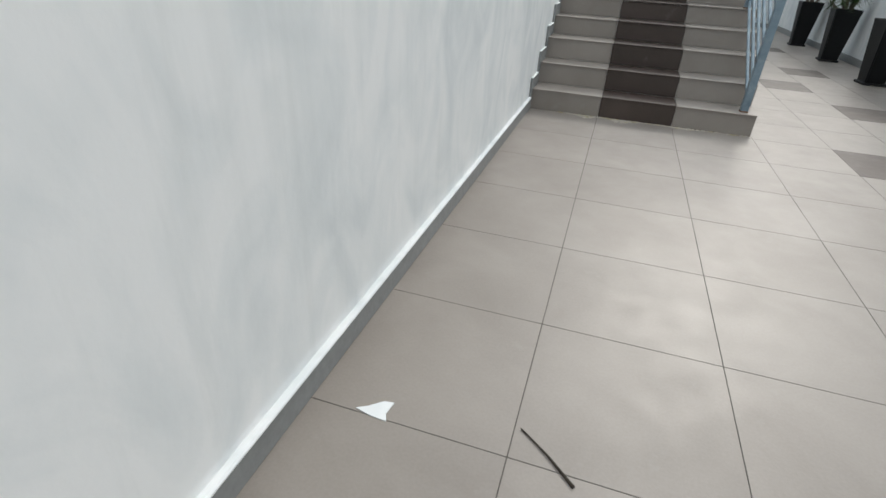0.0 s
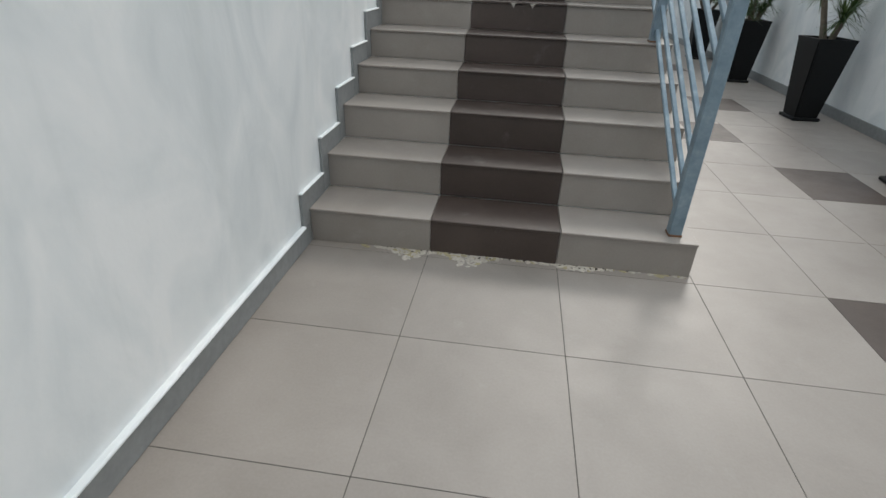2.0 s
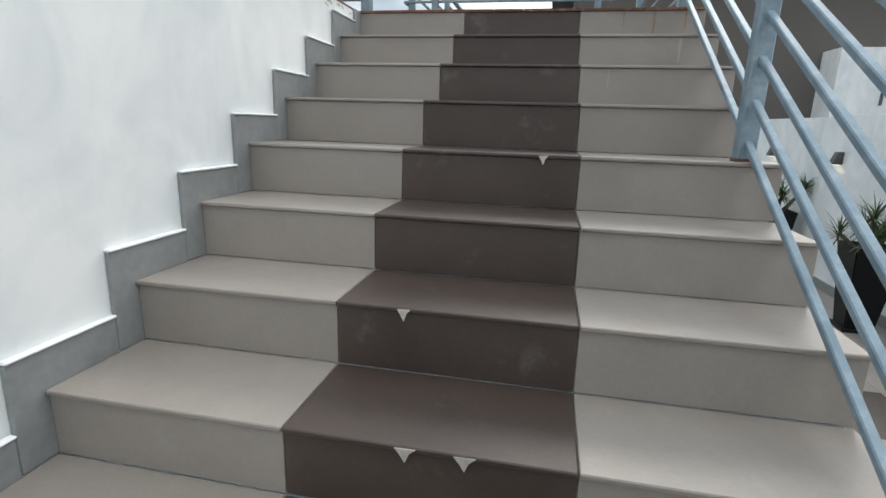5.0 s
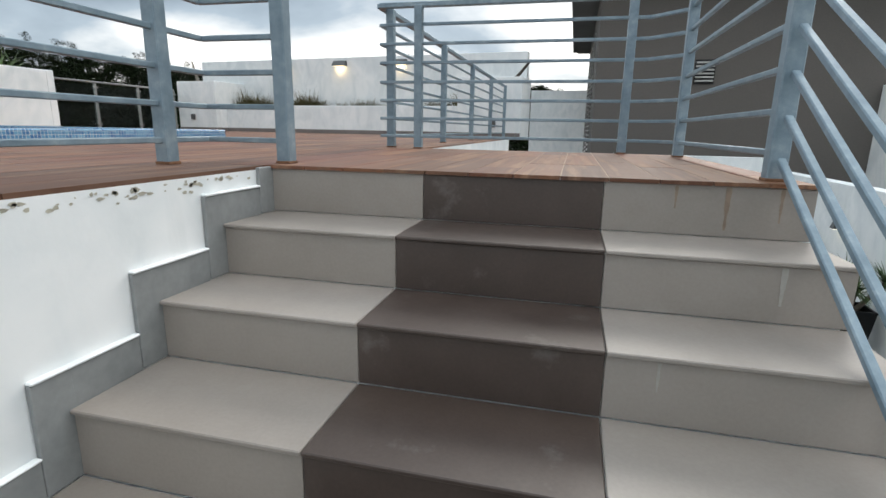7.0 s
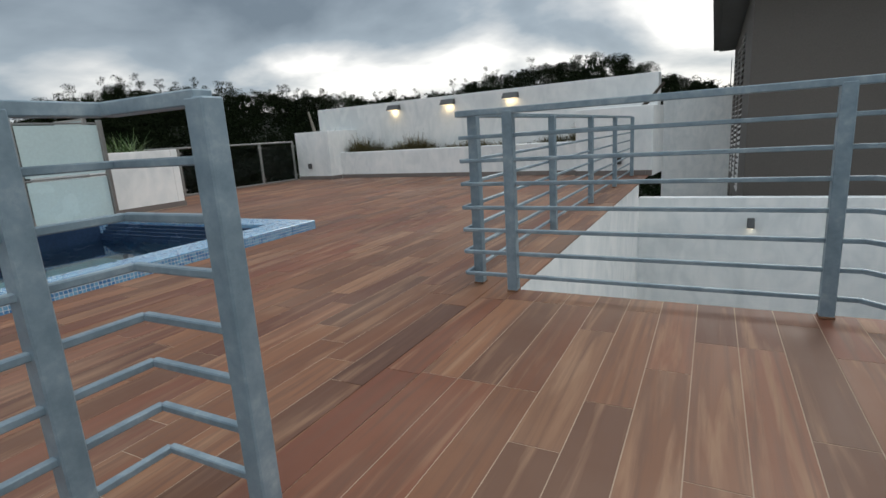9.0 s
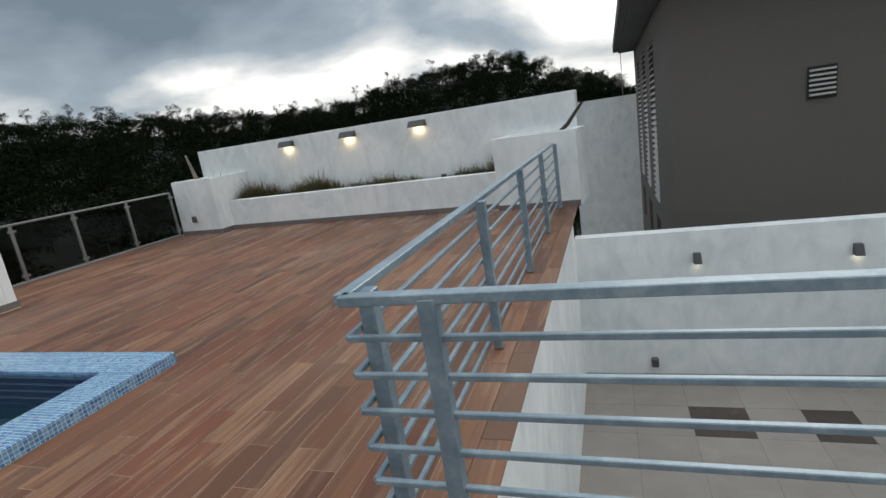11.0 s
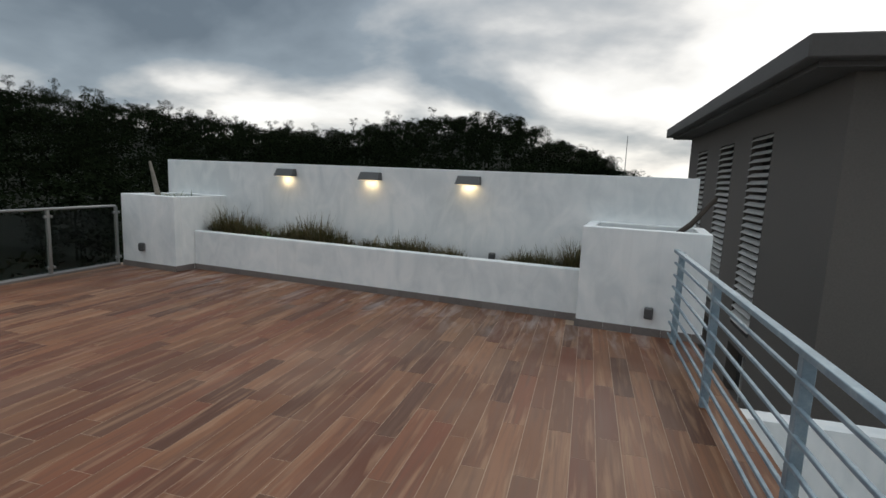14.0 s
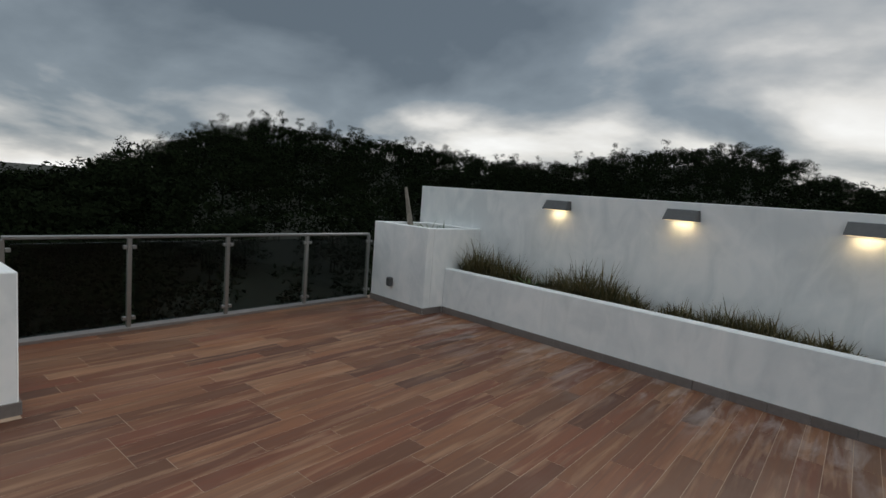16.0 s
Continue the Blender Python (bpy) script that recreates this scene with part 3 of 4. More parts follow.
def planter_wall():
    """The long planter, its two end boxes and the tall wall behind, turned with the site."""
    at, turn = BACK
    thing = empty("planter_wall", "white painted planter wall with tall back wall and end boxes", "planter", at=at, turn=turn, kind="structure")
    z = DECK - 0.012
    part("back_wall", boxed(-8.60, -0.10, 0.90, 1.10, z, 3.93, 0.006), WHITE, thing)
    hollow_box("end_box", "white planter box", -1.30, 0.0, 0.0, 0.90, z, 3.355, 0.55, thing)
    hollow_box("end_box", "white planter box", -8.42, -7.28, -0.14, 0.90, z, 3.36, 0.90, thing)
    part("planter_front", boxed(-7.28, -1.30, 0.22, 0.36, z, 2.82, 0.01), WHITE, thing)
    part("soil", boxed(-7.28, -1.30, 0.36, 0.90, z, 2.70), SOIL, thing, "dark planting soil")
    k = 0.30
    spans = [(-8.42 + i * k, min(-8.42 + (i + 1) * k, -7.28), -0.154, -0.14) for i in range(4)] + [(-7.266 + i * k, min(-7.266 + (i + 1) * k, -1.314), 0.206, 0.22) for i in range(21)] + [(-1.30 + i * k, min(-1.30 + (i + 1) * k, 0.0), -0.014, 0.0) for i in range(5)]
    for a, b, c, d in spans:
        if b - a > 0.02:
            part("skirting_tile", boxed(a + 0.001, b - 0.001, c, d, DECK - 0.01, DECK + 0.085, 0.002), DECK_SKIRT, thing)
    for a, c, d in ((-7.28, -0.14, 0.20), (-1.314, 0.0, 0.20)):
        part("skirting_tile", boxed(a, a + 0.014, c, d, DECK - 0.01, DECK + 0.085, 0.002), DECK_SKIRT, thing)


def pool_box():
    thing = empty("planter_box", "white painted planter box with grassy plants beside the pool", "planter", kind="structure")
    hollow_box("box_wall", "", -8.45, -6.82, 7.02, 8.42, DECK - 0.012, 3.13, 0.9, thing)
    part("skirting_tile", boxed(-6.82, -6.806, 7.02, 8.42, DECK - 0.01, DECK + 0.085, 0.002), DECK_SKIRT, thing)
    part("skirting_tile", boxed(-8.45, -6.806, 8.42, 8.434, DECK - 0.01, DECK + 0.085, 0.002), DECK_SKIRT, thing)


def glass_fence():
    x = -8.43
    thing = empty("glass_fence", "glass balustrade with steel posts and handrail before the woods", "fence")
    ys = [8.62, 9.60, 10.62, 11.70, 12.78]
    for y in ys:
        post = part("post", boxed(x - 0.02, x + 0.02, y - 0.02, y + 0.02, DECK, DECK + 0.93, 0.004), CHROME, thing)
        for h in (0.12, 0.84):
            for s in (-1, 1):
                part("clamp", boxed(x - 0.025, x + 0.025, y + s * 0.042 - 0.018, y + s * 0.042 + 0.018, DECK + h - 0.018, DECK + h + 0.018, 0.004), CHROME, post)
    for a, b in zip(ys, ys[1:]):
        pane = part("pane", boxed(x - 0.005, x + 0.005, a + 0.05, b - 0.05, DECK + 0.06, DECK + 0.89), CLEAR, thing, "dark tinted glass pane")
        pane.visible_shadow = False
    part("handrail", bar(bmesh.new(), (x, ys[0], DECK + 0.945), (x, ys[-1], DECK + 0.945), 0.05, 0.035, 0.008), CHROME, thing)
    part("kerb", boxed(x - 0.08, x + 0.06, ys[0], ys[-1], DECK - 0.012, DECK + 0.03, 0.004), DECK_SKIRT, thing)


def house():
    """The neighbouring block with louvred openings and a dark oversailing roof."""
    thing = empty("apartment_building", "taupe rendered building with louvred windows and dark eaves", "building")
    x0, x1, y0, y1, z1 = 1.42, 14.0, 12.95, 22.0, 5.12
    lou = [(15.3, 16.35), (17.5, 18.55), (19.8, 20.8)]
    walls = [(x0, x1, y0, y0 + 0.25, -6.0, z1), (x1 - 0.25, x1, y0 + 0.25, y1, -6.0, z1), (x0, x1 - 0.25, y1 - 0.25, y1, -6.0, z1)]
    ys = [y0 + 0.25] + [v for s in lou for v in s] + [y1 - 0.25]
    for a, b in zip(ys[::2], ys[1::2]):
        walls.append((x0, x0 + 0.25, a, b, -6.0, z1))
    for a, b in lou:
        walls += [(x0, x0 + 0.25, a, b, 4.70, z1), (x0, x0 + 0.25, a, b, 1.12, 1.45), (x0, x0 + 0.25, a, b, -6.0, 0.2)]
    for w in walls:
        part("wall", boxed(*w), FACADE, thing)
    # A solid block; its colour stands in for the unlit rooms.
    part("interior", boxed(x0 + 0.26, x1 - 0.26, y0 + 0.26, y1 - 0.26, -5.9, z1 - 0.02), INNER_SHADE, thing, "near-black block standing in for the unlit rooms behind the louvres")
    for a, b in lou:
        opening = part("window", boxed(x0 + 0.20, x0 + 0.22, a, b, 0.2, 1.12), INNER_SHADE, thing, "lower window pane coloured near-black for the unlit room")
        part("window_frame", boxed(x0 + 0.12, x0 + 0.16, (a + b) / 2 - 0.02, (a + b) / 2 + 0.02, 0.2, 1.12), LOUVRE, opening)
        # Near-black sheet paints the shade behind the louvre slats.
        shutter = part("louvre_window", boxed(x0 + 0.21, x0 + 0.23, a, b, 1.45, 4.70), INNER_SHADE, thing, "tall louvred window")
        n = 27
        for i in range(n):
            z = 1.50 + (4.66 - 1.44) * (i + 0.5) / n
            bm = bar(bmesh.new(), (0, a + 0.01, 0), (0, b - 0.01, 0), 0.10, 0.012, 0.0)
            bmesh.ops.rotate(bm, verts=bm.verts, cent=(0, 0, 0), matrix=Matrix.Rotation(radians(-38), 3, "Y"))
            bmesh.ops.translate(bm, verts=bm.verts, vec=(x0 + 0.02, 0, z))
            part("slat", bm, LOUVRE, shutter)
    bm = bmesh.new()
    box(bm, 0.82, x1 + 0.6, y0 - 0.42, y1 + 0.5, z1 + 0.06, z1 + 0.30, 0.015)
    box(bm, 0.98, x1 + 0.4, y0 - 0.26, y1 + 0.3, z1, z1 + 0.06)
    part("roof", bm, FASCIA, thing, "dark grey flat roof slab with broad eaves")
    # Near-black plate paints the shade behind the vent slats.
    vent = part("vent", boxed(3.22, 3.58, y0 - 0.02, y0 - 0.004, 3.27, 3.72, 0.004), INNER_SHADE, thing, "wall vent with slats")
    for i in range(6):
        z = 3.33 + 0.067 * i
        part("vent_slat", bar(bmesh.new(), (3.24, y0 - 0.035, z), (3.56, y0 - 0.035, z), 0.03, 0.03, 0.003), LOUVRE, vent)
    part("antenna", tube(bmesh.new(), [(2.6, 14.6, z1 + 0.3), (2.6, 14.6, z1 + 2.2)], [0.012, 0.008], 6), LAMP_CASE, thing)


def far_walls():
    solid("neighbour_wall", boxed(-0.6, 1.60, 22.1, 22.35, -6.0, 3.82), WHITE, "pale wall of the next yard behind the planter", "wall", "structure")
    annex = empty("white_house", "low white rendered house with a dark framed window", "building")
    part("wall", boxed(6.35, 15.0, 12.2, 12.93, -6.0, 3.25), WHITE, annex)
    glass = part("window", boxed(7.65, 8.25, 12.185, 12.197, 2.25, 3.0), INNER_SHADE, annex, "window pane coloured near-black for the unlit room")
    for a, b, c, d in ((7.60, 7.65, 2.2, 3.05), (8.25, 8.30, 2.2, 3.05), (7.65, 8.25, 2.2, 2.25), (7.65, 8.25, 3.0, 3.05), (7.15, 7.19, 2.2, 3.05)):
        part("window_frame", boxed(a, b, 12.16, 12.199, c, d, 0.004), LAMP_CASE, glass)
    solid("podium", boxed(WEST - 0.1, COURT_X + 0.4, SOUTH - 0.3, 14.6, -6.2, -0.31), WHITE, "white retaining podium under the terrace", "podium", "structure")
    mast = solid("radio_mast", tube(bmesh.new(), [(2.2, 62, -6), (2.2, 62, 8.6)], [0.06, 0.03], 6), LAMP_CASE, "thin radio mast on the far slope", "mast")


def wall_lamp(name, label, group, width, height, deep, lens):
    """A wedge-shaped wall lamp that shines downwards; its back lies at y = 0."""
    thing = empty(name, label, "wall lamp", group)
    bm = bmesh.new()
    w = width / 2
    top = [(-w * 0.92, 0, height), (w * 0.92, 0, height), (w * 0.92, -deep * 0.55, height), (-w * 0.92, -deep * 0.55, height)]
    low = [(-w, 0, 0), (w, 0, 0), (w, -deep, 0), (-w, -deep, 0)]
    vs = [bm.verts.new(p) for p in low + top]
    for f in ((0, 1, 2, 3), (7, 6, 5, 4), (0, 4, 5, 1), (1, 5, 6, 2), (2, 6, 7, 3), (3, 7, 4, 0)):
        bm.faces.new([vs[i] for i in f])
    bmesh.ops.bevel(bm, geom=bm.edges[:], offset=0.004, segments=1, affect="EDGES")
    part("casing", bm, LAMP_CASE, thing)
    part("lens", boxed(-w * 0.85, w * 0.85, -deep * 0.85, -deep * 0.2, -0.006, -0.001), lens, thing, "glowing lamp lens")
    return thing


def lamp_light(name, m, power, size, colour):
    data = bpy.data.lights.new(name, "AREA")
    data.shape, data.size, data.size_y, data.energy, data.color = "RECTANGLE", size, 0.05, power, colour
    ob = new(name, data)
    ob.matrix_world = m
    return ob


def lamps():
    at, turn = BACK
    base = pose(*at, 0, 0, turn)
    first = wall_lamp("wall_lamp", "grey wedge wall lamp shining warm light down", "lamps on the planter wall", 0.34, 0.115, 0.15, WARM)
    for i, x in enumerate((-6.0, -4.48, -2.95)):
        m = base @ pose(x, 0.90, 3.735)
        if i == 0:
            first.matrix_world = m
        else:
            copy_thing(first, m)
        lamp_light("warm_lamp_light", m @ pose(0, -0.06, -0.012, 20, 0, 0), 0.38, 0.16, (1.0, 0.74, 0.40))
    small = wall_lamp("courtyard_lamp", "small grey wall lamp shining down the courtyard wall", "lamps in the courtyard", 0.09, 0.13, 0.10, PALE)
    spots = [pose(COURT_X, y, 1.33, 0, 0, -90) for y in (0.0, 1.70, 3.35, 5.05, 6.75, 8.4)] + [pose(x, COURT_Y, 1.60) for x in (1.43, 3.06)]
    small.matrix_world = spots[0]
    for i, m in enumerate(spots):
        if i:
            copy_thing(small, m)
        lamp_light("pale_lamp_light", m @ pose(0, -0.05, -0.012), 0.03, 0.06, (1.0, 0.84, 0.58))

    def socket():
        thing = empty("outdoor_socket", "grey weatherproof socket box on the white wall", "socket", "weatherproof sockets")
        part("case", boxed(-0.045, 0.045, -0.055, 0.0, -0.065, 0.065, 0.012), LAMP_CASE, thing)
        part("lid", boxed(-0.038, 0.038, -0.066, -0.0555, -0.05, 0.055, 0.005), LAMP_CASE, thing)
        return thing
    s = socket()
    where = [base @ pose(-0.54, 0, 2.465), base @ pose(-7.96, -0.14, 2.54), base @ pose(-2.57, 0.90, 2.76), pose(0.89, COURT_Y, 0.27), pose(-7.7, 8.42, 2.52, 0, 0, 180)]
    s.matrix_world = where[0]
    for m in where[1:]:
        copy_thing(s, m)


# ---- plants ----
def blade(bm, foot, lean, length, width, droop, segments=3):
    """One leaf: a narrow tapering strip that bends towards its tip."""
    lean = Vector(lean).normalized()
    side = lean.cross(Vector((0, 0, 1)))
    side = side.normalized() if side.length > 1e-4 else Vector((1, 0, 0))
    p, d, last = Vector(foot), lean.copy(), None
    for i in range(segments + 1):
        w = width * (1 - (i / segments) ** 2) * 0.5 + 0.0004
        pair = (bm.verts.new(p - side * w), bm.verts.new(p + side * w))
        if last:
            bm.faces.new((last[0], last[1], pair[1], pair[0]))
        last = pair
        p = p + d * (length / segments)
        d = (d + Vector((0, 0, -droop / segments))).normalized()


def dracaena(x, y, heads, seed, bushy=False):
    rng = random.Random(seed)
    pot = empty("plant_pot", "tall tapered black square pot on the courtyard floor", "plant pot", "pots along the wall", at=(x, y, 0), turn=rng.uniform(-6, 6))
    bm = bmesh.new()
    levels = [(0.110, 0.03), (0.172, 0.71), (0.172, 0.74), (0.152, 0.74), (0.148, 0.68)]
    rings = [[bm.verts.new((sx * r, sy * r, z)) for sx, sy in ((-1, -1), (1, -1), (1, 1), (-1, 1))] for r, z in levels]
    for a, b in zip(rings, rings[1:]):
        for k in range(4):
            bm.faces.new((a[k], a[(k + 1) % 4], b[(k + 1) % 4], b[k]))
    bm.faces.new(rings[0][::-1])
    bmesh.ops.bevel(bm, geom=[e for e in bm.edges if abs(e.verts[0].co.z - e.verts[1].co.z) > 0.3], offset=0.012, segments=2, affect="EDGES")
    part("pot_body", bm, POT, pot)
    part("saucer", boxed(-0.132, 0.132, -0.132, 0.132, 0.0, 0.03, 0.008), POT, pot, "black plastic saucer")
    part("soil", boxed(-0.146, 0.146, -0.146, 0.146, 0.63, 0.68), SOIL, pot)
    plant = empty("dracaena_plant", "bushy green dracaena in a black pot" if bushy else "branching dracaena with spiky green leaf heads in a pot", "plant", "plants along the wall", at=(x, y, 0.68))
    trunk = bmesh.new()
    for n in range(heads):
        a = 2 * math.pi * n / heads + rng.uniform(-0.5, 0.5)
        reach, top = (rng.uniform(0.16, 0.34), rng.uniform(0.30, 0.55)) if not bushy else (rng.uniform(0.06, 0.26), rng.uniform(0.10, 0.36))
        if n == heads - 1 and not bushy:
            reach, top = 0.08, 0.24
        tip = Vector((math.cos(a) * reach, math.sin(a) * reach, top))
        tube(trunk, [(0.03 * math.cos(a), 0.03 * math.sin(a), 0), tip * 0.5 + Vector((0, 0, -0.03)), tip], [0.028, 0.021, 0.015], 7)
        crown = bmesh.new()
        for i in range(95 if not bushy else 60):
            b = rng.uniform(0, 2 * math.pi)
            up = rng.uniform(-0.6, 1.6)
            blade(crown, tip + Vector((0, 0, rng.uniform(-0.05, 0.03))), (math.cos(b), math.sin(b), up), rng.uniform(0.18, 0.27), 0.012, 0.45)
        part("leaf_head", crown, DRACAENA, plant)
    part("trunk", trunk, BARK, plant)


def weeds():
    at, turn = BACK
    rng = random.Random(11)
    clumps = [(-7.0, 0.36, 0.44), (-6.75, 0.44, 0.40), (-6.4, 0.38, 0.28), (-5.75, 0.4, 0.26), (-5.45, 0.42, 0.42), (-5.15, 0.44, 0.38), (-4.85, 0.3, 0.2), (-4.3, 0.3, 0.16), (-3.85, 0.42, 0.24), (-3.55, 0.42, 0.22), (-3.1, 0.3, 0.14), (-2.1, 0.34, 0.19), (-1.8, 0.34, 0.22), (-1.42, 0.2, 0.40)]
    for x, r, h in clumps:
        bm = bmesh.new()
        for i in range(560):
            a, q = rng.uniform(0, 6.28), rng.random() ** 0.6
            foot = (x + math.cos(a) * q * r * 0.75, 0.62 + math.sin(a) * q * 0.2, 2.69)
            blade(bm, foot, (rng.uniform(-0.9, 0.9), rng.uniform(-0.7, 0.5), 1.0), rng.uniform(0.35, 1.2) * (1.15 - 0.6 * q) * (h + 0.10), 0.013, rng.uniform(0.2, 1.6), 4)
        ob = solid("grass_clump", bm, WEED, "dry tangled grass growing in the planter soil", "grass", "stuff")
        ob.matrix_world = pose(*at, 0, 0, turn)
    fern = bmesh.new()
    for i in range(14):
        a = rng.uniform(0, 6.28)
        blade(fern, (-6.05, 0.55, 2.69), (math.cos(a), math.sin(a), 1.1), rng.uniform(0.25, 0.38), 0.07, 0.9, 4)
    solid("fern", fern, FERN, "small green fern in the planter", "plant").matrix_world = pose(*at, 0, 0, turn)
    top = bmesh.new()
    for i in range(90):
        blade(top, (rng.uniform(-8.25, -7.45), rng.uniform(0.1, 0.7), 3.24), (rng.uniform(-1, 1), rng.uniform(-1, 1), 0.7), rng.uniform(0.1, 0.3), 0.02, 1.2)
    solid("creeping_plant", top, FERN, "low creeping plant in the white end box", "plant").matrix_world = pose(*at, 0, 0, turn)
    tuft = bmesh.new()
    for i in range(210):
        y = rng.uniform(7.15, 8.1)
        blade(tuft, (rng.uniform(-7.6, -6.95), y, 3.03), (rng.uniform(-0.9, 0.9), rng.uniform(-0.9, 0.9), 1.0), rng.uniform(0.25, 0.5), 0.022, 0.9)
    solid("planter_grass", tuft, FERN, "arching green grass in the white planter box", "plant")
    log = tube(bmesh.new(), [(-0.88, 0.16, 2.84), (-0.18, 0.45, 3.42), (0.05, 0.55, 3.72)], [0.026, 0.032, 0.022], 9)
    solid("dead_log", log, TWIG, "dark dead branch leaning out of the planter box", "branch").matrix_world = pose(*at, 0, 0, turn)
    stump = tube(bmesh.new(), [(-8.22, 0.4, 3.2), (-8.29, 0.4, 3.45), (-8.42, 0.4, 3.88)], [0.055, 0.04, 0.02], 9)
    solid("dead_stump", stump, DRYLOG, "pale dead stem standing in the planter box", "branch").matrix_world = pose(*at, 0, 0, turn)


def litter():
    bm = bmesh.new()
    outline = [(-0.05, 0.0), (-0.02, 0.018), (0.015, 0.05), (0.045, 0.055), (0.038, 0.01), (0.05, -0.015), (0.0, -0.012)]
    f = bm.faces.new([bm.verts.new((x, y, 0.0)) for x, y in outline])
    ext = bmesh.ops.extrude_face_region(bm, geom=[f])
    bmesh.ops.translate(bm, verts=[g for g in ext["geom"] if isinstance(g, bmesh.types.BMVert)], vec=(0, 0, 0.003))
    ob = solid("paint_flake", bm, WHITE, "fallen flake of white paint on the tiles", "debris")
    ob.matrix_world = pose(0.20, -3.64, 0.0)
    tw = tube(bmesh.new(), [(0.608, -3.546, 0.003), (0.69, -3.61, 0.004), (0.765, -3.681, 0.003)], [0.0022, 0.0028, 0.005], 6)
    solid("twig", tw, TWIG, "thin dark twig lying on the floor tiles", "debris")


# ---- distance ----
def skyline(a):
    """Height of the wooded ridge, in degrees above the terrace's eye level, by degrees left of straight ahead."""
    table = [(-40, 0.3), (-12, 0.3), (-6, 0.3), (-3, 2.0), (2.3, 4.0), (5, 5.3), (8, 6.5), (11, 7.0), (16, 6.6), (20, 6.0), (23, 5.5), (26, 4.8), (29, 4.1), (34, 4.3), (40, 4.9), (48, 5.5), (54, 6.2), (59, 6.0), (64, 5.0), (70, 2.2), (76, -0.6), (90, -0.6), (150, 2.0), (320, 0.3)]
    for (p, h), (q, k) in zip(table, table[1:]):
        if p <= a <= q:
            return h + (k - h) * (a - p) / (q - p)
    return 1.0


EYE = Vector((-1.5, 7.0, 3.85))


def ridge_at(a):
    return 150 + 30 * math.sin(radians(a * 3.1)) + 18 * math.sin(radians(a * 7.3 + 40))


def ground_height(a, r):
    far = ridge_at(a)
    crest = EYE.z + math.tan(radians(skyline(a))) * far - 5.0
    if r >= far:
        return crest - (r - far) * 0.02
    s = max(0.0, (r - 26) / (far - 26))
    return -9.0 + (crest + 9.0) * s ** 1.5


def hills():
    verts, faces = [], []
    rings = [0, 24, 34, 46, 60, 76, 94, 114, 136, 160, 190, 230, 330, 700, 2400]
    turns = 120
    for r in rings:
        for k in range(turns):
            a = -180 + 360 * k / turns
            z = ground_height((a + 40) % 360 - 40, r) if r > 20 else -9.0
            if r >= 330:
                z = min(z, 2.0) if r < 2000 else 0.0
            verts.append((EYE.x - math.sin(radians(a)) * r, EYE.y + math.cos(radians(a)) * r, z))
    for i in range(len(rings) - 1):
        for k in range(turns):
            j = (k + 1) % turns
            faces.append((i * turns + k, i * turns + j, (i + 1) * turns + j, (i + 1) * turns + k))
    data = bpy.data.meshes.new("ground")
    data.from_pydata(verts, [], faces)
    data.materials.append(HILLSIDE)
    tagged(new("ground", data), "wooded hillside ground around the terrace, darkened to match the shaded leaves", "ground", kind="structure")


def tree_shape(rng, height, leaves, leaf, slender=False):
    """Corners of the triangles of one broadleaf tree: trunk, limbs and leaf clumps gathered in uneven lobes."""
    tris = []
    crown_r = height * (0.30 if not slender else 0.20)
    base = height * (0.35 if not slender else 0.6)
    lobes = []
    for i in range(9 if not slender else 5):
        a, q = rng.uniform(0, 6.283), rng.random() ** 0.5
        z = base + rng.random() * (height - base) * 0.9
        k = 1 - 0.55 * abs((z - base) / (height - base) - 0.35)
        lobes.append((np.array((math.cos(a) * q * crown_r * k, math.sin(a) * q * crown_r * k, z)), crown_r * rng.uniform(0.38, 0.62)))
    for i in range(leaves):
        c, r = lobes[int(rng.random() * len(lobes))]
        d = rng.normal(size=3)
        d /= np.linalg.norm(d) + 1e-6
        p = c + d * r * (0.25 + 0.75 * rng.random() ** 0.5) * np.array((1, 1, 0.75))
        u, v = rng.normal(size=3), rng.normal(size=3)
        s = leaf * rng.uniform(0.6, 1.4)
        u, v = u / np.linalg.norm(u) * s, v / np.linalg.norm(v) * s
        tris.append((p - u * 0.6, p + v * 0.7, p + u * 0.6))
        tris.append((p + u * 0.5, p - v * 0.8, p - u * 0.5 + v * 0.3))
    for n in range(7):
        top = lobes[n % len(lobes)][0] if n else np.array((0, 0, height * 0.8))
        w = height * (0.014 if n == 0 else 0.008)
        low = np.array((0, 0, 0 if n == 0 else base * 0.9))
        for a in (0, 2.1, 4.2):
            o, o2 = np.array((math.cos(a) * w, math.sin(a) * w, 0)), np.array((math.cos(a + 2.1) * w, math.sin(a + 2.1) * w, 0))
            tris.append((low + o, low + o2, top))
    return np.array(tris)


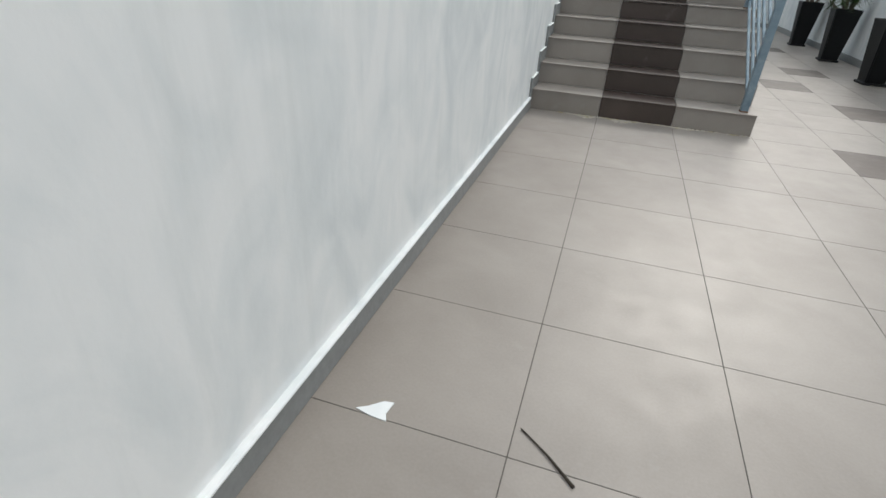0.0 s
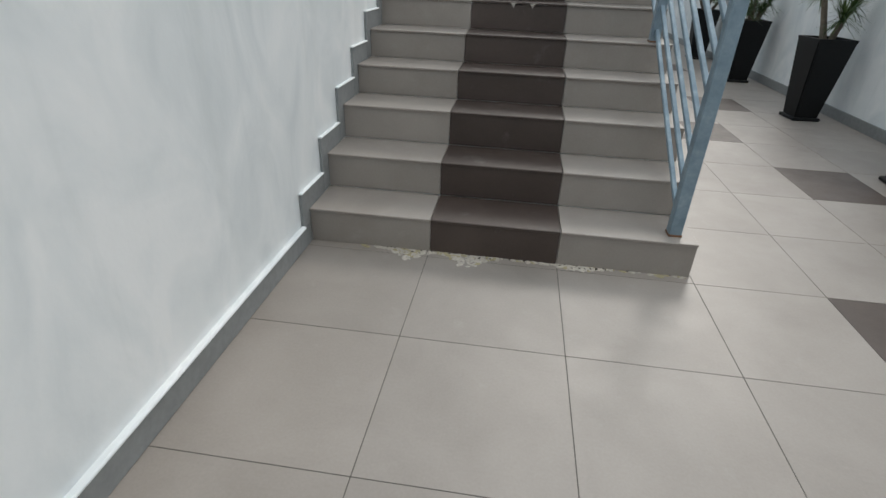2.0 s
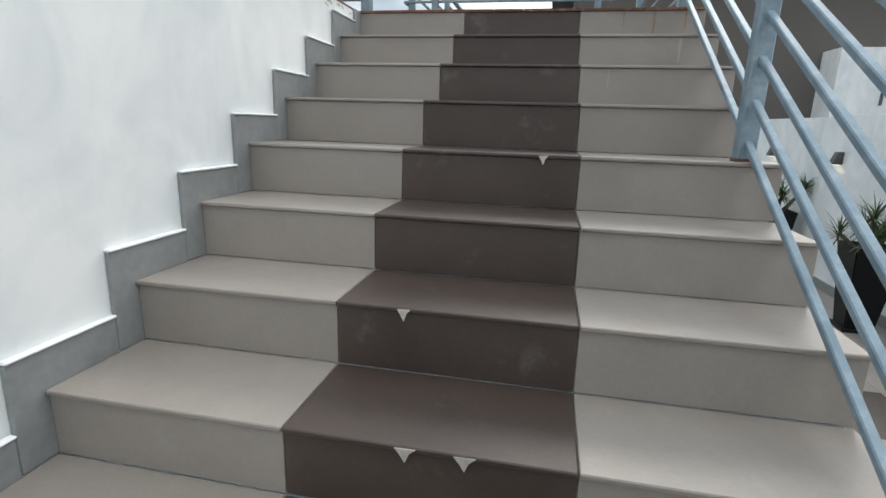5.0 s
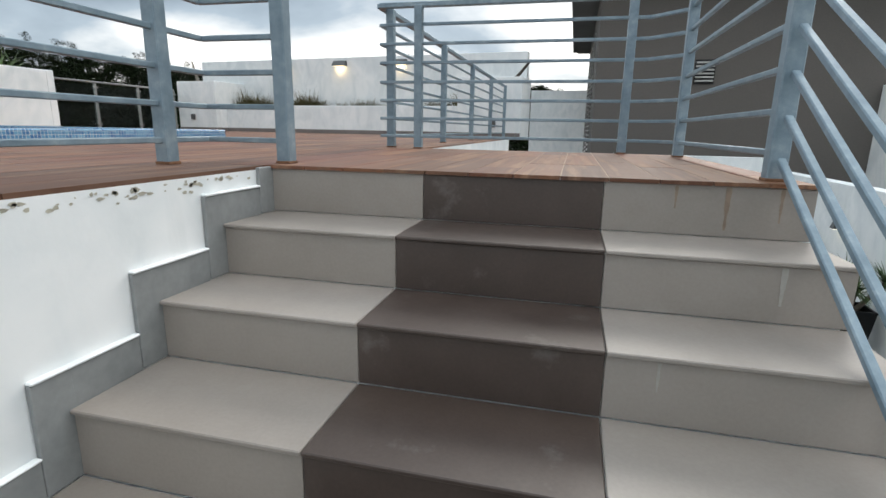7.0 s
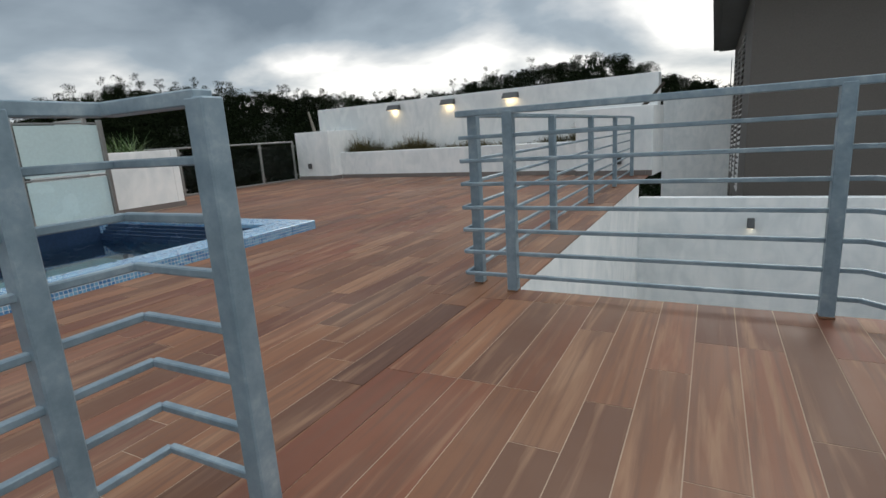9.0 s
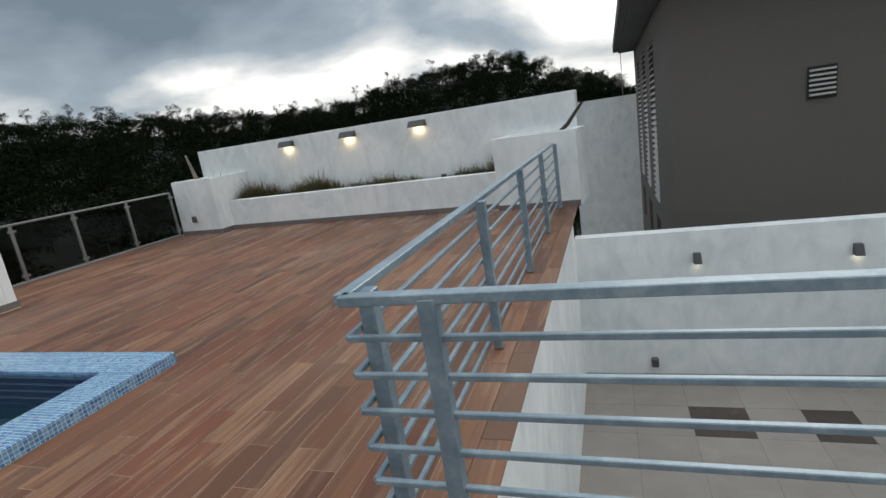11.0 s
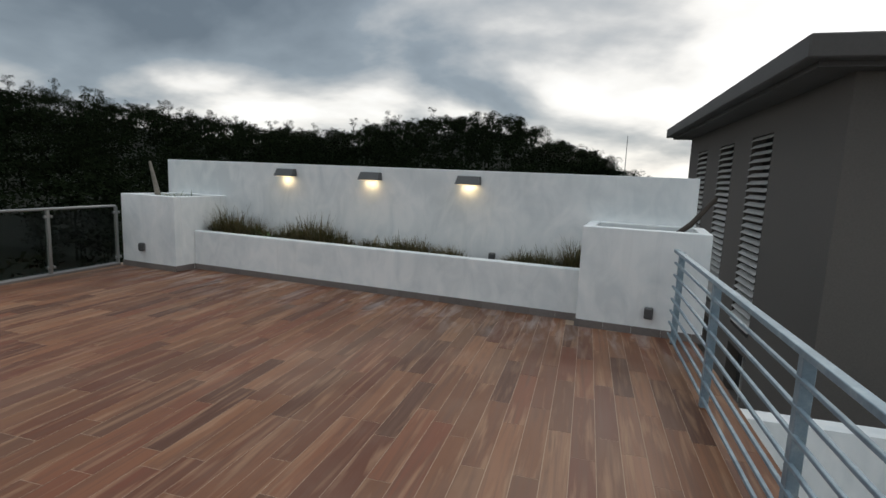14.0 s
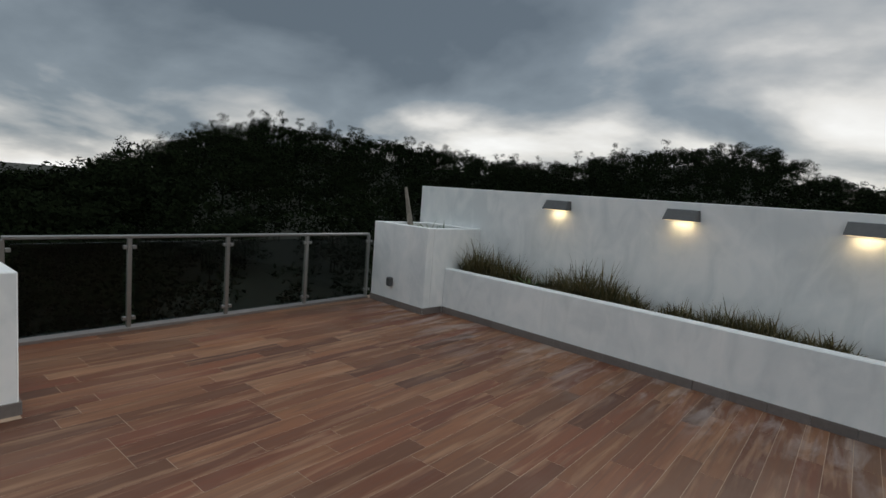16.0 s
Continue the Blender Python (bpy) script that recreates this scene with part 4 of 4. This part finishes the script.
def forest():
    rng = np.random.default_rng(5)
    kinds = [tree_shape(rng, 1.0, 900, 0.024) for i in range(9)]
    thin = [tree_shape(rng, 1.0, 420, 0.018, True) for i in range(6)]
    cheap = [tree_shape(rng, 1.0, 300, 0.040) for i in range(8)]

    def plant(name, label, spots, shapes):
        parts = []
        for x, y, z, h, w in spots:
            s = shapes[int(rng.random() * len(shapes))]
            a = rng.uniform(0, 6.283)
            c, n = math.cos(a), math.sin(a)
            m = np.array(((c, -n, 0), (n, c, 0), (0, 0, 1))) * np.array((w, w, h))
            parts.append(s @ m.T + np.array((x, y, z)))
        pts = np.concatenate(parts).reshape(-1, 3)
        data = bpy.data.meshes.new(name)
        data.from_pydata(pts.tolist(), [], np.arange(len(pts)).reshape(-1, 3).tolist())
        data.materials.append(SHADED_LEAF)
        tagged(new(name, data), label, "woods", kind="stuff")

    def spot(a, r):
        z = ground_height((a + 40) % 360 - 40, r)
        return EYE.x - math.sin(radians(a)) * r, EYE.y + math.cos(radians(a)) * r, z - 0.5

    crest, slope, tall = [], [], []
    for k in range(520):
        a = rng.uniform(-6, 82)
        r = ridge_at(a) - rng.uniform(-3, 18)
        h = rng.uniform(4.0, 7.0)
        crest.append((*spot(a, r), h, h * rng.uniform(0.9, 1.4)))
    for k in range(46):
        a = rng.uniform(6, 72)
        h = rng.uniform(7.0, 10.0)
        tall.append((*spot(a, ridge_at(a) - rng.uniform(0, 8)), h, h * rng.uniform(0.8, 1.15)))
    for k in range(1500):
        a = rng.uniform(-14, 100)
        r = 34 + (ridge_at(a) - 50) * rng.random() ** 0.6
        h = rng.uniform(5, 9) * (0.75 if r < 60 else 1)
        slope.append((*spot(a, r), h, h * rng.uniform(1.0, 1.5)))
    plant("ridge_trees", "broadleaf trees along the wooded ridge, backlit shade put into the leaf colour", crest, kinds)
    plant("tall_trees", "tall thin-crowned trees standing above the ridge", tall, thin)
    plant("slope_woods", "dense woods covering the hillside, backlit shade put into the leaf colour", slope, cheap)


# ---- laid pieces ----
def shared(name, data, parent, at, scale=(1, 1, 1)):
    ob = new(name, data)
    ob.parent = parent
    ob.matrix_basis = Matrix.LocRotScale(at, None, scale)
    return ob


def unit_tile(name, mat, bevel):
    return mesh_of(name, boxed(-0.5, 0.5, -0.5, 0.5, -0.5, 0.5, bevel), mat)


def court_tiles():
    floor = empty("courtyard_floor", "large greige floor tiles with scattered dark squares", "floor", kind="structure")
    light, dark = unit_tile("floor_tile", GREIGE, 0.004), unit_tile("floor_tile_dark", DARK, 0.004)
    xs = [-0.01, 0.59, 1.19, 1.79, 2.34, 2.83, 3.33, COURT_X]
    ys = [-0.05 + 0.6 * k for k in range(-15, 19)]
    zero = 15
    for i, (a, b) in enumerate(zip(xs, xs[1:])):
        for j, (c, d) in enumerate(zip(ys, ys[1:])):
            if b <= 1.8 and c >= -0.01 and d < 3.6:
                continue
            row = j - zero
            is_dark = i == 4 and row in (-1, 4, 8, 12, 16) or i == 5 and row in (2, 6, 10, 14) or i == 2 and row in (12, 16)
            d = min(d, COURT_Y)
            g = 0.0035
            shared("floor_tile", dark if is_dark else light, floor, ((a + b) / 2, (c + d) / 2, -0.006), (b - a - g, d - c - g, 0.012))


def planks():
    rng = random.Random(21)
    floor = empty("terrace_floor", "reddish brown wood-look plank tiles, dusty and worn", "floor", kind="structure")
    unit = unit_tile("plank", WOOD, 0.0)
    wide, long_, gap = 0.15, 0.90, 0.0036
    rest_v, rest_f = [], []
    px0, px1, py0, py1 = POOL

    def far_end(x):
        lx = x - 0.05
        return 12.09 - math.tan(radians(-BACK[1])) * lx + (0.22 if -7.25 < x < -1.3 else 0.0 if x > -1.4 else -0.14)

    def lay(x0, x1, y0, y1, near):
        if y1 - y0 < 0.03 or x1 - x0 < 0.02:
            return
        z = DECK - 0.006 + rng.uniform(0.0, 0.0006)
        if near:
            shared("plank", unit, floor, ((x0 + x1) / 2, (y0 + y1) / 2, z), (x1 - x0 - gap, y1 - y0 - gap, 0.012))
            return
        n = len(rest_v)
        a, b, c, d, t = x0 + gap / 2, x1 - gap / 2, y0 + gap / 2, y1 - gap / 2, z + 0.006
        rest_v.extend([(a, c, t), (b, c, t), (b, d, t), (a, d, t), (a, c, t - 0.012), (b, c, t - 0.012), (b, d, t - 0.012), (a, d, t - 0.012)])
        rest_f.extend([tuple(n + i for i in f) for f in ((0, 1, 2, 3), (0, 4, 5, 1), (1, 5, 6, 2), (2, 6, 7, 3), (3, 7, 4, 0))])

    # the landing
    k = 0
    x = 0.0
    while x < WIDE - 0.01:
        y = EDGE - rng.choice((0.0, 0.3, 0.6)) - 0.01
        while y < LAND:
            lay(x, min(x + wide, WIDE), max(y, EDGE - 0.012), min(y + long_, LAND), True)
            y += long_
        x += wide
    # the terrace
    x = 0.0
    while x > WEST + 0.08:
        x0, x1 = max(x - wide, WEST + 0.08), x
        y = SOUTH + rng.choice((0.0, 0.15, 0.3, 0.45, 0.6, 0.75))
        stop = far_end((x0 + x1) / 2)
        while y < stop:
            a, b = y, min(y + long_, stop)
            spans = [(a, b)]
            if x1 > px0 and x0 < px1:
                spans = [(a, min(b, py0)), (max(a, py1), b)]
            if x0 < -6.82:
                spans = [s for q in spans for s in ((q[0], min(q[1], 7.02)), (max(q[0], 8.42), q[1]))]
            for a, b in spans:
                lay(x0, x1, a, b, x0 > -3.6 and 5.0 < y < 12.0)
            y += long_
        x -= wide
    data = bpy.data.meshes.new("plank_field")
    data.from_pydata(rest_v, [], rest_f)
    data.materials.append(WOOD)
    ob = new("plank_field", data)
    ob.parent = floor
    tagged(ob, kind="stuff")


court()
deck()
stairs()
plaster_lip()
stains()
planter_wall()
pool_box()
house()
far_walls()
hills()
railings()
glass_fence()
pool()
screens()
lamps()
for px, py, heads, seed, bushy in ((3.60, 1.52, 5, 1, False), (3.72, 3.42, 4, 2, False), (3.78, 5.40, 7, 3, True), (3.80, 7.35, 4, 4, False)):
    dracaena(px, py, heads, seed, bushy)
weeds()
litter()
forest()
court_tiles()
planks()
